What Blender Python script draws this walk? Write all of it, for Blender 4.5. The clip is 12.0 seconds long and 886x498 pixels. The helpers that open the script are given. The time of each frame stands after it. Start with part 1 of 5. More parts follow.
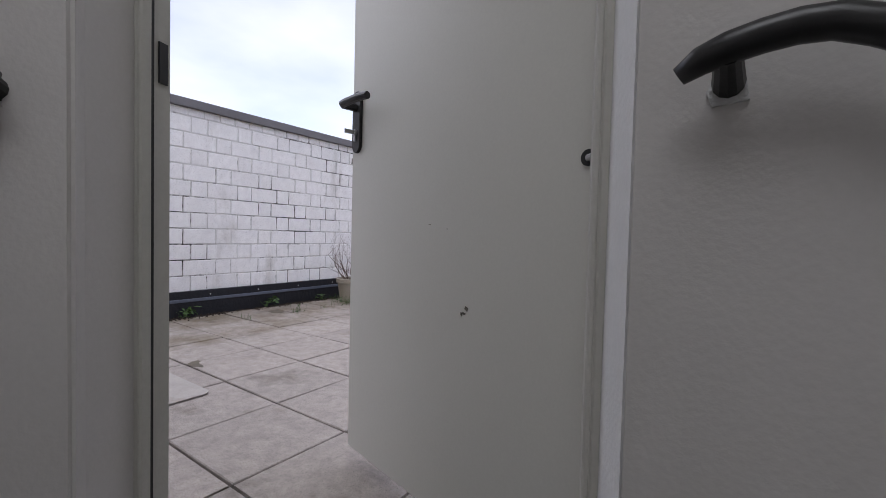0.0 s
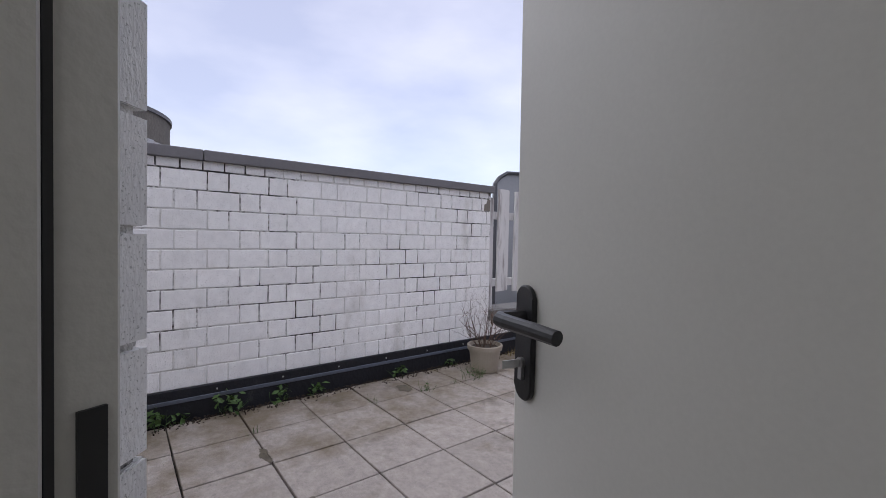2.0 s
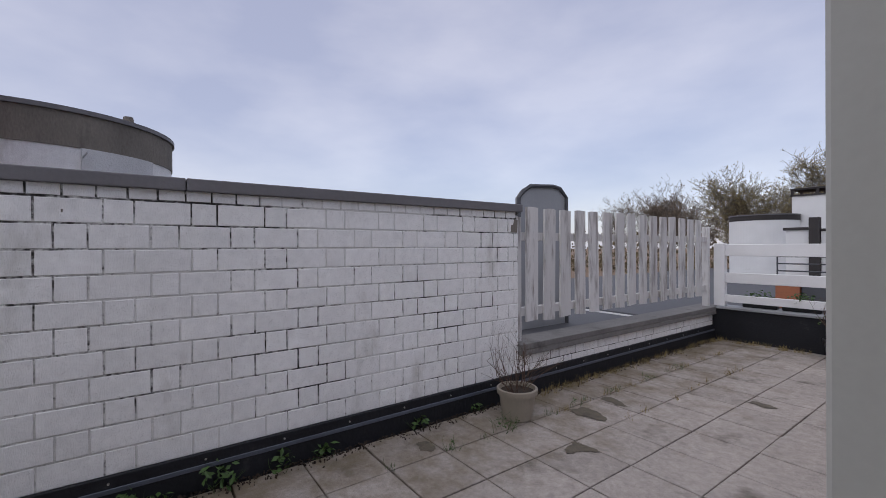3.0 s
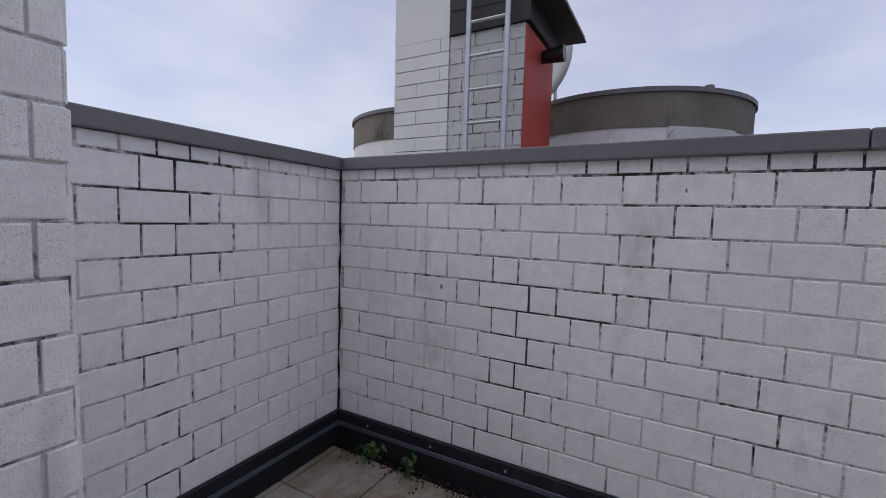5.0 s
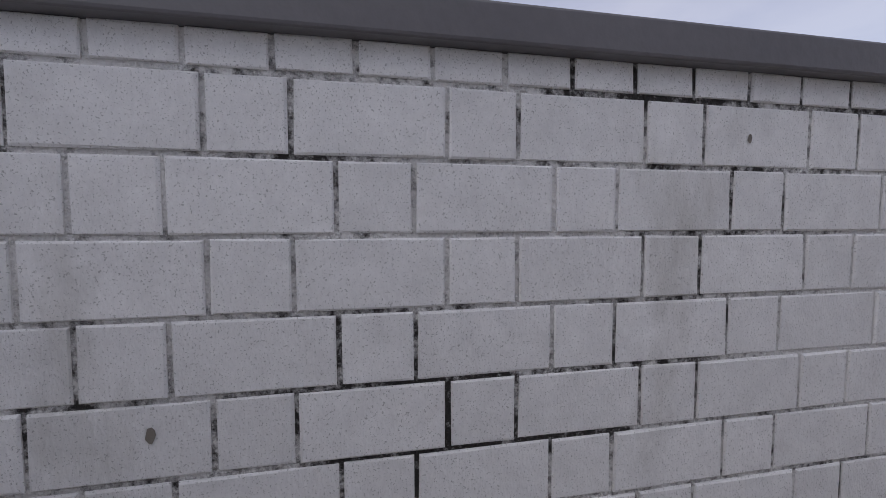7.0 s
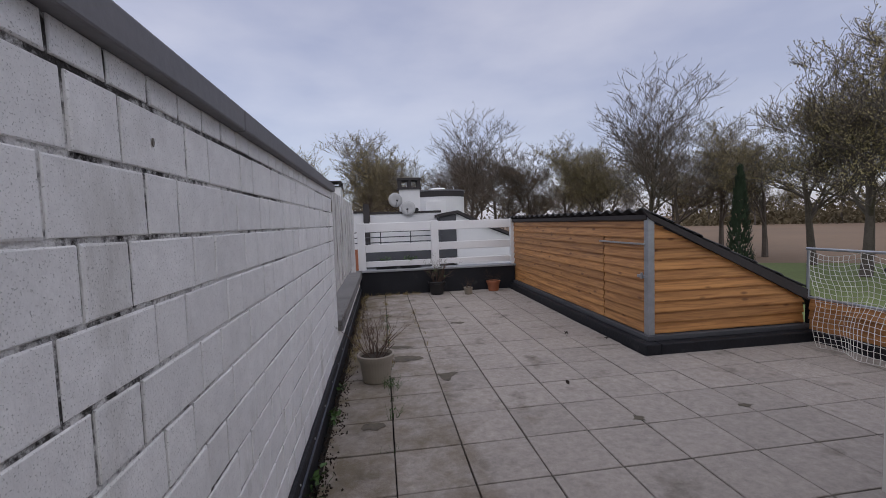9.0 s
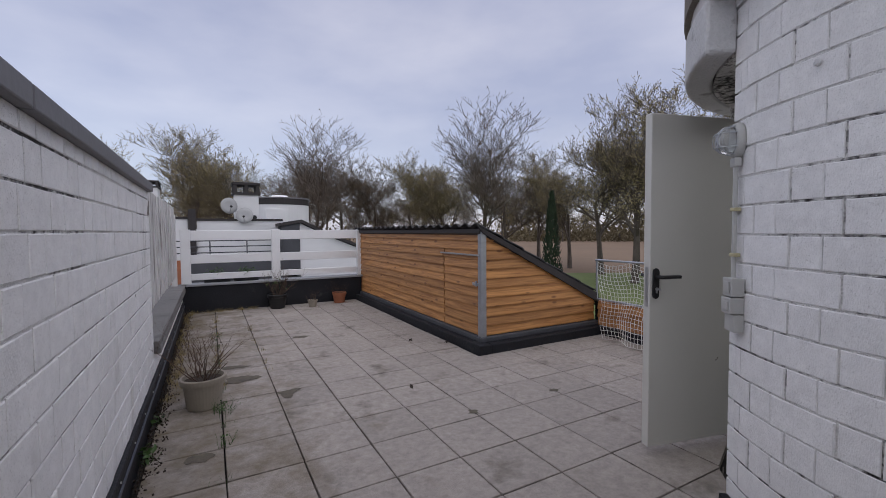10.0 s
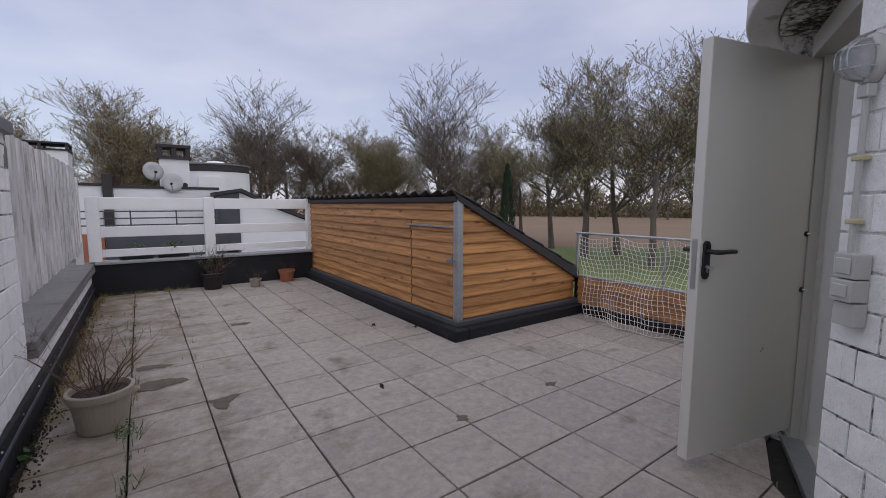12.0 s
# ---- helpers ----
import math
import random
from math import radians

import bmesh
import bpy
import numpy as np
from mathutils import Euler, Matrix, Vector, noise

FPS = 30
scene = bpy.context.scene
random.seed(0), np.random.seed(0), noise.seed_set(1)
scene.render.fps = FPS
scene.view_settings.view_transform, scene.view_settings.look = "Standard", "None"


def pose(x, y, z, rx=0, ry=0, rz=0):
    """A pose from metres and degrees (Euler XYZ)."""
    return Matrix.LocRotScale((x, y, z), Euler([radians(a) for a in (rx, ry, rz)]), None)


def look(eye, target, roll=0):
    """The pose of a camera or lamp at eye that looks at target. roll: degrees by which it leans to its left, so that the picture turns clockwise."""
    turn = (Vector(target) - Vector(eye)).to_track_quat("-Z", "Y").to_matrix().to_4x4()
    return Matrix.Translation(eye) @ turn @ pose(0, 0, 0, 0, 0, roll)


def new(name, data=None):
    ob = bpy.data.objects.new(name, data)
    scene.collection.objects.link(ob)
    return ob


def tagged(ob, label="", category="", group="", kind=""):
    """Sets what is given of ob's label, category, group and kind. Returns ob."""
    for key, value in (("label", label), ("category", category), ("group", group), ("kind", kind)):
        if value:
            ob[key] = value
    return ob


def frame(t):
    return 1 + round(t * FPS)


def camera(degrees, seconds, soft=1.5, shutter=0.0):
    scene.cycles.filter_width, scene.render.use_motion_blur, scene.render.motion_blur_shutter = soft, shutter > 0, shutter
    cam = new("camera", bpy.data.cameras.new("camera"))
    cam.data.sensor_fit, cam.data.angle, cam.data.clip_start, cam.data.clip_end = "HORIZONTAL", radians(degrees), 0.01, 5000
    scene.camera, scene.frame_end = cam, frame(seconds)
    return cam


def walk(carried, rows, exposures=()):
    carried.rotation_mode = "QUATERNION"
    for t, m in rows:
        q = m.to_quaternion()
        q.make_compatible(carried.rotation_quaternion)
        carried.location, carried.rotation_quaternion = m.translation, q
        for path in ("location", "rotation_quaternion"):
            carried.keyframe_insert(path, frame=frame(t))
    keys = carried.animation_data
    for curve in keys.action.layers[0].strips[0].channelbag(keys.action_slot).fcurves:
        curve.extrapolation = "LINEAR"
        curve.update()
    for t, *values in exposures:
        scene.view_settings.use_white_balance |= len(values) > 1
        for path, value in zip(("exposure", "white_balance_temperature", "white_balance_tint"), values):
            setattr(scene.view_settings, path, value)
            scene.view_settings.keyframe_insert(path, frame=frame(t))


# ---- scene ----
cam = camera(92.8, 12.0, soft=0.75)
PATH = [
    (0, (0.097, 0.108, 0.686), (-1.055, 1.741, 0.623), 1.4),
    (0.5, (0.057, 0.206, 0.797), (-1.279, 1.693, 0.728), 2.0),
    (1, (-0.048, 0.275, 0.955), (-1.532, 1.615, 0.888), 1.8),
    (1.5, (-0.211, 0.333, 1.063), (-1.785, 1.565, 1.006), 1.1),
    (2, (-0.388, 0.467, 1.16), (-1.969, 1.691, 1.115), 1.0),
    (2.5, (-0.555, 0.61, 1.264), (-2.164, 1.797, 1.264), 0.8),
    (3, (-0.789, 0.699, 1.319), (-2.413, 1.865, 1.313), -0.3),
    (3.5, (-1.055, 0.643, 1.362), (-2.945, 1.298, 1.372), -0.9),
    (3.7, (-1.131, 0.626, 1.381), (-3.097, 0.993, 1.381), -0.7),
    (5.3, (-1.716, 0.234, 1.362), (-3.428, -0.787, 1.205), 1.8),
    (5.5, (-1.834, 0.122, 1.354), (-3.583, -0.834, 1.197), 0.9),
    (6, (-2.137, -0.081, 1.389), (-3.992, -0.809, 1.225), -0.8),
    (6.5, (-2.447, -0.262, 1.39), (-4.401, -0.654, 1.224), -0.5),
    (6.7, (-2.578, -0.317, 1.358), (-4.569, -0.432, 1.202), -0.0),
    (8.3, (-3.121, -0.42, 1.316), (-3.48, 1.543, 1.188), -3.9),
    (8.5, (-3.094, -0.466, 1.328), (-3.238, 1.523, 1.179), -2.4),
    (9, (-3.021, -0.507, 1.33), (-2.736, 1.469, 1.201), -2.0),
    (9.5, (-3.022, -0.535, 1.318), (-2.333, 1.34, 1.216), -1.4),
    (10, (-3.042, -0.556, 1.316), (-2.077, 1.193, 1.229), -0.4),
    (10.5, (-3.038, -0.556, 1.312), (-2.02, 1.164, 1.226), 0.0),
    (11, (-2.988, -0.48, 1.289), (-1.919, 1.207, 1.185), -0.1),
    (11.5, (-2.889, -0.231, 1.262), (-1.758, 1.409, 1.087), -0.2),
    (12, (-2.878, 0.117, 1.251), (-1.72, 1.734, 1.043), 0.1),
]
EXPOSURES = [(0.0, 0.72), (1.2, 0.56), (2.0, 0.41), (2.5, 0.12), (3.0, -0.08), (3.5, -0.24), (3.7, -0.24), (5.3, 0.0), (6.7, -0.14), (8.3, -0.28), (9.5, -0.15), (12.0, -0.07)]
walk(cam, [(t, look(eye, target, roll)) for t, eye, target, roll in PATH], EXPOSURES)

# ---- world, sun ----
world = bpy.data.worlds.new("overcast_sky")
scene.world = world
world.use_nodes = True
wn, wl = world.node_tree.nodes, world.node_tree.links
wn.clear()
sky = wn.new("ShaderNodeTexSky")
sky.sky_type = 'NISHITA'
sky.sun_disc = False
sky.sun_elevation, sky.sun_rotation = radians(42), radians(150)
bg_sky = wn.new("ShaderNodeBackground")
bg_sky.inputs["Strength"].default_value = 0.05
wl.new(sky.outputs["Color"], bg_sky.inputs["Color"])
coord = wn.new("ShaderNodeTexCoord")
stretch = wn.new("ShaderNodeMapping")
stretch.inputs["Scale"].default_value = (1.0, 1.0, 2.6)
cloud = wn.new("ShaderNodeTexNoise")
cloud.inputs["Scale"].default_value = 2.6
cloud.inputs["Detail"].default_value = 5.0
cloud.inputs["Roughness"].default_value = 0.5
ramp = wn.new("ShaderNodeValToRGB")
ramp.color_ramp.elements[0].position, ramp.color_ramp.elements[0].color = 0.36, (0.44, 0.445, 0.59, 1)
ramp.color_ramp.elements[1].position, ramp.color_ramp.elements[1].color = 0.66, (0.62, 0.605, 0.715, 1)
bg_cloud = wn.new("ShaderNodeBackground")
bg_cloud.inputs["Strength"].default_value = 0.86
both = wn.new("ShaderNodeAddShader")
wout = wn.new("ShaderNodeOutputWorld")
wl.new(coord.outputs["Generated"], stretch.inputs["Vector"])
wl.new(stretch.outputs["Vector"], cloud.inputs["Vector"])
wl.new(cloud.outputs["Fac"], ramp.inputs["Fac"])
wl.new(ramp.outputs["Color"], bg_cloud.inputs["Color"])
wl.new(bg_sky.outputs[0], both.inputs[0])
wl.new(bg_cloud.outputs[0], both.inputs[1])
wl.new(both.outputs[0], wout.inputs["Surface"])
sun_data = bpy.data.lights.new("sun", 'SUN')
sun_data.energy, sun_data.angle, sun_data.color = 1.25, radians(110), (1.0, 0.96, 0.90)
sun = new("sun", sun_data)
sun.matrix_world = look((0, 0, 30), (7, 12, 0))


# ---- materials ----
def material(name, base, rough=0.7, metal=0.0, vary=0.15, fine=60.0, coarse=2.5, bump=0.15, random_amount=0.0,
             stain=None, stain_at=0.6, stain_scale=1.3, stretch_z=1.0, spec=0.5, speck=0.0, mottle=0.0):
    """A painted, mineral or metal surface: base colour with coarse and fine variation, stains and relief."""
    m = bpy.data.materials.new(name)
    m.use_nodes = True
    n, l = m.node_tree.nodes, m.node_tree.links
    b = n["Principled BSDF"]
    b.inputs["Metallic"].default_value = metal
    b.inputs["Specular IOR Level"].default_value = spec
    tc = n.new("ShaderNodeNewGeometry")
    mp = n.new("ShaderNodeMapping")
    mp.inputs["Scale"].default_value = (1, 1, stretch_z)
    l.new(tc.outputs["Position"], mp.inputs["Vector"])
    big, small = n.new("ShaderNodeTexNoise"), n.new("ShaderNodeTexNoise")
    for node, scale, detail in ((big, coarse, 4.0), (small, fine, 3.0)):
        node.inputs["Scale"].default_value = scale
        node.inputs["Detail"].default_value = detail
        l.new(mp.outputs["Vector"], node.inputs["Vector"])
    total = n.new("ShaderNodeMath")
    total.operation = 'MULTIPLY_ADD'
    l.new(big.outputs["Fac"], total.inputs[0])
    total.inputs[1].default_value = 0.65
    half = n.new("ShaderNodeMath")
    half.operation = 'MULTIPLY'
    l.new(small.outputs["Fac"], half.inputs[0])
    half.inputs[1].default_value = 0.35
    l.new(half.outputs[0], total.inputs[2])
    value = total.outputs[0]
    if random_amount:
        info = n.new("ShaderNodeObjectInfo")
        shift = n.new("ShaderNodeMath")
        shift.operation = 'MULTIPLY_ADD'
        l.new(info.outputs["Random"], shift.inputs[0])
        shift.inputs[1].default_value = random_amount
        l.new(value, shift.inputs[2])
        value = shift.outputs[0]
    cr = n.new("ShaderNodeMapRange")
    cr.inputs["From Min"].default_value, cr.inputs["From Max"].default_value = 0.3, 0.7 + random_amount
    cr.inputs["To Min"].default_value, cr.inputs["To Max"].default_value = 1 - vary, 1 + vary
    l.new(value, cr.inputs["Value"])
    mul = n.new("ShaderNodeVectorMath")
    mul.operation = 'SCALE'
    mul.inputs[0].default_value = base
    l.new(cr.outputs[0], mul.inputs["Scale"])
    colour = mul.outputs[0]
    if stain:
        sn = n.new("ShaderNodeTexNoise")
        sn.inputs["Scale"].default_value, sn.inputs["Detail"].default_value = stain_scale, 8.0
        sn.inputs["Roughness"].default_value = 0.62
        l.new(mp.outputs["Vector"], sn.inputs["Vector"])
        sr = n.new("ShaderNodeMapRange")
        sr.inputs["From Min"].default_value, sr.inputs["From Max"].default_value = stain_at, stain_at + 0.16
        l.new(sn.outputs["Fac"], sr.inputs["Value"])
        mix = n.new("ShaderNodeMix")
        mix.data_type = 'RGBA'
        l.new(sr.outputs[0], mix.inputs["Factor"])
        l.new(colour, mix.inputs["A"])
        mix.inputs["B"].default_value = (*stain, 1)
        colour = mix.outputs["Result"]
    if mottle:
        grime = n.new("ShaderNodeTexNoise")
        grime.inputs["Scale"].default_value, grime.inputs["Detail"].default_value = 17.0, 12.0
        grime.inputs["Roughness"].default_value = 0.82
        l.new(tc.outputs["Position"], grime.inputs["Vector"])
        gr = n.new("ShaderNodeMapRange")
        gr.inputs["From Min"].default_value, gr.inputs["From Max"].default_value = 0.34, 0.66
        gr.inputs["To Min"].default_value, gr.inputs["To Max"].default_value = 1 + mottle * 0.8, 1 - mottle
        l.new(grime.outputs["Fac"], gr.inputs["Value"])
        gm = n.new("ShaderNodeVectorMath")
        gm.operation = 'SCALE'
        l.new(colour, gm.inputs[0])
        l.new(gr.outputs[0], gm.inputs["Scale"])
        colour = gm.outputs[0]
    if speck:
        pit = n.new("ShaderNodeTexNoise")
        pit.inputs["Scale"].default_value, pit.inputs["Detail"].default_value = 300.0, 2.0
        l.new(tc.outputs["Position"], pit.inputs["Vector"])
        pr = n.new("ShaderNodeMapRange")
        pr.inputs["From Min"].default_value, pr.inputs["From Max"].default_value = 0.60, 0.70
        pr.inputs["To Max"].default_value = speck
        l.new(pit.outputs["Fac"], pr.inputs["Value"])
        pm = n.new("ShaderNodeMix")
        pm.data_type = 'RGBA'
        l.new(pr.outputs[0], pm.inputs["Factor"])
        l.new(colour, pm.inputs["A"])
        pm.inputs["B"].default_value = (base[0] * 0.3, base[1] * 0.3, base[2] * 0.28, 1)
        colour = pm.outputs["Result"]
    l.new(colour, b.inputs["Base Color"])
    rr = n.new("ShaderNodeMapRange")
    rr.inputs["To Min"].default_value, rr.inputs["To Max"].default_value = max(rough - 0.1, 0.03), min(rough + 0.1, 1)
    l.new(big.outputs["Fac"], rr.inputs["Value"])
    l.new(rr.outputs[0], b.inputs["Roughness"])
    if bump:
        bp = n.new("ShaderNodeBump")
        bp.inputs["Strength"].default_value, bp.inputs["Distance"].default_value = bump, 0.01
        l.new(small.outputs["Fac"], bp.inputs["Height"])
        l.new(bp.outputs[0], b.inputs["Normal"])
    return m


def wood_material(name, base, dark, rough=0.6, axis=0, scale=26.0, random_amount=0.5, knots=True):
    """Boards with grain along one axis, knots and a tone of their own for each board."""
    m = bpy.data.materials.new(name)
    m.use_nodes = True
    n, l = m.node_tree.nodes, m.node_tree.links
    b = n["Principled BSDF"]
    b.inputs["Roughness"].default_value = rough
    tc, info = n.new("ShaderNodeNewGeometry"), n.new("ShaderNodeObjectInfo")
    off = n.new("ShaderNodeVectorMath")
    off.operation = 'MULTIPLY_ADD'
    l.new(info.outputs["Random"], off.inputs[0])
    off.inputs[1].default_value = (7.0, 13.0, 5.0)
    l.new(tc.outputs["Position"], off.inputs[2])
    mp = n.new("ShaderNodeMapping")
    sc = [scale] * 3
    sc[axis] = scale * 0.06
    mp.inputs["Scale"].default_value = sc
    l.new(off.outputs[0], mp.inputs["Vector"])
    grain = n.new("ShaderNodeTexNoise")
    grain.inputs["Scale"].default_value, grain.inputs["Detail"].default_value = 1.6, 6.0
    grain.inputs["Distortion"].default_value = 0.6
    l.new(mp.outputs["Vector"], grain.inputs["Vector"])
    cr = n.new("ShaderNodeValToRGB")
    cr.color_ramp.elements[0].position, cr.color_ramp.elements[0].color = 0.28, (*dark, 1)
    cr.color_ramp.elements[1].position, cr.color_ramp.elements[1].color = 0.62, (*base, 1)
    l.new(grain.outputs["Fac"], cr.inputs["Fac"])
    tone = n.new("ShaderNodeMapRange")
    tone.inputs["To Min"].default_value, tone.inputs["To Max"].default_value = 1 - random_amount * 0.4, 1 + random_amount * 0.3
    l.new(info.outputs["Random"], tone.inputs["Value"])
    mul = n.new("ShaderNodeVectorMath")
    mul.operation = 'SCALE'
    l.new(cr.outputs[0], mul.inputs[0])
    l.new(tone.outputs[0], mul.inputs["Scale"])
    colour = mul.outputs[0]
    if knots:
        kp = n.new("ShaderNodeMapping")
        ks = [9.0] * 3
        ks[axis] = 3.2
        kp.inputs["Scale"].default_value = ks
        l.new(off.outputs[0], kp.inputs["Vector"])
        vo = n.new("ShaderNodeTexVoronoi")
        vo.inputs["Scale"].default_value = 1.0
        l.new(kp.outputs["Vector"], vo.inputs["Vector"])
        kr = n.new("ShaderNodeMapRange")
        kr.inputs["From Min"].default_value, kr.inputs["From Max"].default_value = 0.07, 0.17
        kr.inputs["To Min"].default_value, kr.inputs["To Max"].default_value = 0.75, 0.0
        l.new(vo.outputs["Distance"], kr.inputs["Value"])
        mix = n.new("ShaderNodeMix")
        mix.data_type = 'RGBA'
        l.new(kr.outputs[0], mix.inputs["Factor"])
        l.new(colour, mix.inputs["A"])
        mix.inputs["B"].default_value = (dark[0] * 0.4, dark[1] * 0.35, dark[2] * 0.35, 1)
        colour = mix.outputs["Result"]
    l.new(colour, b.inputs["Base Color"])
    bp = n.new("ShaderNodeBump")
    bp.inputs["Strength"].default_value, bp.inputs["Distance"].default_value = 0.25, 0.004
    l.new(grain.outputs["Fac"], bp.inputs["Height"])
    l.new(bp.outputs[0], b.inputs["Normal"])
    return m


WHITE_BRICK = material("white_painted_brick", (0.835, 0.83, 0.82), 0.75, vary=0.07, fine=230, coarse=2.2, bump=0.28, random_amount=0.35,
                       stain=(0.50, 0.485, 0.445), stain_at=0.60, stain_scale=2.4, stretch_z=0.4, speck=0.62, mottle=0.11)
JOINT = material("dirty_painted_mortar", (0.70, 0.69, 0.67), 0.95, vary=0.22, fine=140, coarse=5, bump=0.9)


def open_joints(m):
    """Dark weathered mortar where the paint has come off, thick in some stretches of a wall and absent in others."""
    n, l = m.node_tree.nodes, m.node_tree.links
    b = n["Principled BSDF"]
    old = b.inputs["Base Color"].links[0].from_socket
    geo = n.new("ShaderNodeNewGeometry")
    sums = []
    for scale, detail, rough in ((1.7, 3.0, 0.5), (26.0, 10.0, 0.75)):
        tex = n.new("ShaderNodeTexNoise")
        tex.inputs["Scale"].default_value, tex.inputs["Detail"].default_value, tex.inputs["Roughness"].default_value = scale, detail, rough
        l.new(geo.outputs["Position"], tex.inputs["Vector"])
        sums.append(tex.outputs["Fac"])
    add = n.new("ShaderNodeMath")
    add.operation = 'MULTIPLY_ADD'
    l.new(sums[0], add.inputs[0])
    add.inputs[1].default_value = 0.9
    l.new(sums[1], add.inputs[2])
    cut = n.new("ShaderNodeMapRange")
    cut.inputs["From Min"].default_value, cut.inputs["From Max"].default_value = 0.925, 1.08
    l.new(add.outputs[0], cut.inputs["Value"])
    mix = n.new("ShaderNodeMix")
    mix.data_type = 'RGBA'
    l.new(cut.outputs[0], mix.inputs["Factor"])
    l.new(old, mix.inputs["A"])
    mix.inputs["B"].default_value = (0.035, 0.032, 0.029, 1)
    l.new(mix.outputs["Result"], b.inputs["Base Color"])


open_joints(JOINT)
SLAB = material("concrete_paving", (0.362, 0.322, 0.290), 0.85, vary=0.17, fine=150, coarse=2.4, bump=0.35, random_amount=0.28,
                stain=(0.135, 0.118, 0.095), stain_at=0.575, stain_scale=2.6, speck=0.6, mottle=0.30)


def soil_side(m, x_clean, x_dirty, colour):
    """Brown dirt that lies thicker towards one side of the terrace, broken up by noise."""
    n, l = m.node_tree.nodes, m.node_tree.links
    b = n["Principled BSDF"]
    old = b.inputs["Base Color"].links[0].from_socket
    geo, xyz = n.new("ShaderNodeNewGeometry"), n.new("ShaderNodeSeparateXYZ")
    l.new(geo.outputs["Position"], xyz.inputs[0])
    near = n.new("ShaderNodeMapRange")
    near.inputs["From Min"].default_value, near.inputs["From Max"].default_value = x_clean, x_dirty
    l.new(xyz.outputs["X"], near.inputs["Value"])
    tex = n.new("ShaderNodeTexNoise")
    tex.inputs["Scale"].default_value, tex.inputs["Detail"].default_value, tex.inputs["Roughness"].default_value = 3.2, 9.0, 0.68
    l.new(geo.outputs["Position"], tex.inputs["Vector"])
    add = n.new("ShaderNodeMath")
    add.operation = 'MULTIPLY_ADD'
    l.new(near.outputs[0], add.inputs[0])
    add.inputs[1].default_value = 0.31
    l.new(tex.outputs["Fac"], add.inputs[2])
    cut = n.new("ShaderNodeMapRange")
    cut.inputs["From Min"].default_value, cut.inputs["From Max"].default_value = 0.60, 0.86
    cut.inputs["To Max"].default_value = 0.85
    l.new(add.outputs[0], cut.inputs["Value"])
    mix = n.new("ShaderNodeMix")
    mix.data_type = 'RGBA'
    l.new(cut.outputs[0], mix.inputs["Factor"])
    l.new(old, mix.inputs["A"])
    mix.inputs["B"].default_value = (*colour, 1)
    l.new(mix.outputs["Result"], b.inputs["Base Color"])


soil_side(SLAB, -1.9, -3.4, (0.145, 0.112, 0.066))
DAMP = material("damp_stain", (0.105, 0.088, 0.064), 0.75, vary=0.4, fine=80, coarse=14, bump=0.2, stain=(0.13, 0.11, 0.075), stain_at=0.5, stain_scale=12, mottle=0.2)
BED = material("dark_joint_sand", (0.03, 0.027, 0.024), 1.0, vary=0.4, fine=80, coarse=6, bump=0.6, stain=(0.12, 0.105, 0.085), stain_at=0.60, stain_scale=2.2)
FLASHING = material("black_bitumen_flashing", (0.014, 0.015, 0.019), 0.6, spec=0.3, vary=0.3, fine=40, coarse=3, bump=0.4, stain=(0.07, 0.07, 0.065), stain_at=0.62, stain_scale=3)
STRIP = material("blue_grey_metal_strip", (0.11, 0.125, 0.16), 0.45, metal=0.4, vary=0.2, fine=50, bump=0.1)
COPING = material("grey_coated_coping", (0.155, 0.15, 0.158), 0.55, vary=0.14, fine=40, coarse=1.8, bump=0.12, stain=(0.25, 0.25, 0.25), stain_at=0.66)
DOOR_PAINT = material("grey_white_door_paint", (0.60, 0.59, 0.545), 0.42, vary=0.05, fine=180, coarse=0.9, bump=0.015)
FRAME_PAINT = material("grey_frame_paint", (0.52, 0.51, 0.47), 0.5, vary=0.08, fine=90, coarse=3, bump=0.1)
PLASTER = material("grey_white_stair_plaster", (0.62, 0.60, 0.585), 0.85, vary=0.05, fine=120, coarse=1.5, bump=0.08)
PALE_REVEAL = material("white_reveal_paint", (0.75, 0.75, 0.75), 0.7, vary=0.05, fine=120, coarse=2, bump=0.15)
CONCRETE = material("weathered_brown_concrete", (0.19, 0.17, 0.145), 0.95, vary=0.3, fine=60, coarse=2.5, bump=0.7, stain=(0.07, 0.062, 0.055), stain_at=0.55, stain_scale=3, stretch_z=0.4)
OLD_WHITE = material("flaking_white_concrete", (0.60, 0.60, 0.60), 0.9, vary=0.14, fine=70, coarse=3, bump=0.7, stain=(0.13, 0.12, 0.11), stain_at=0.60, stain_scale=6)
BLACK = material("black_plastic", (0.014, 0.014, 0.015), 0.38, vary=0.2, fine=60, bump=0.05)
GALV = material("galvanised_steel", (0.42, 0.44, 0.47), 0.4, metal=0.8, vary=0.15, fine=30, coarse=8, bump=0.08)
STEEL = material("brushed_steel", (0.5, 0.5, 0.5), 0.35, metal=0.9, vary=0.1, fine=60, bump=0.05)
WHITE_PAINT = material("white_railing_paint", (0.78, 0.78, 0.78), 0.5, vary=0.05, fine=60, coarse=3, bump=0.1, stain=(0.50, 0.50, 0.48), stain_at=0.66, stain_scale=3)
WHITE_HOUSE = material("white_house_render", (0.74, 0.74, 0.74), 0.8, vary=0.06, fine=60, coarse=1.5, bump=0.2, stain=(0.5, 0.49, 0.47), stain_at=0.66)
DARK_TRIM = material("dark_brown_trim", (0.035, 0.03, 0.03), 0.7, vary=0.25, fine=40, coarse=2, bump=0.2)
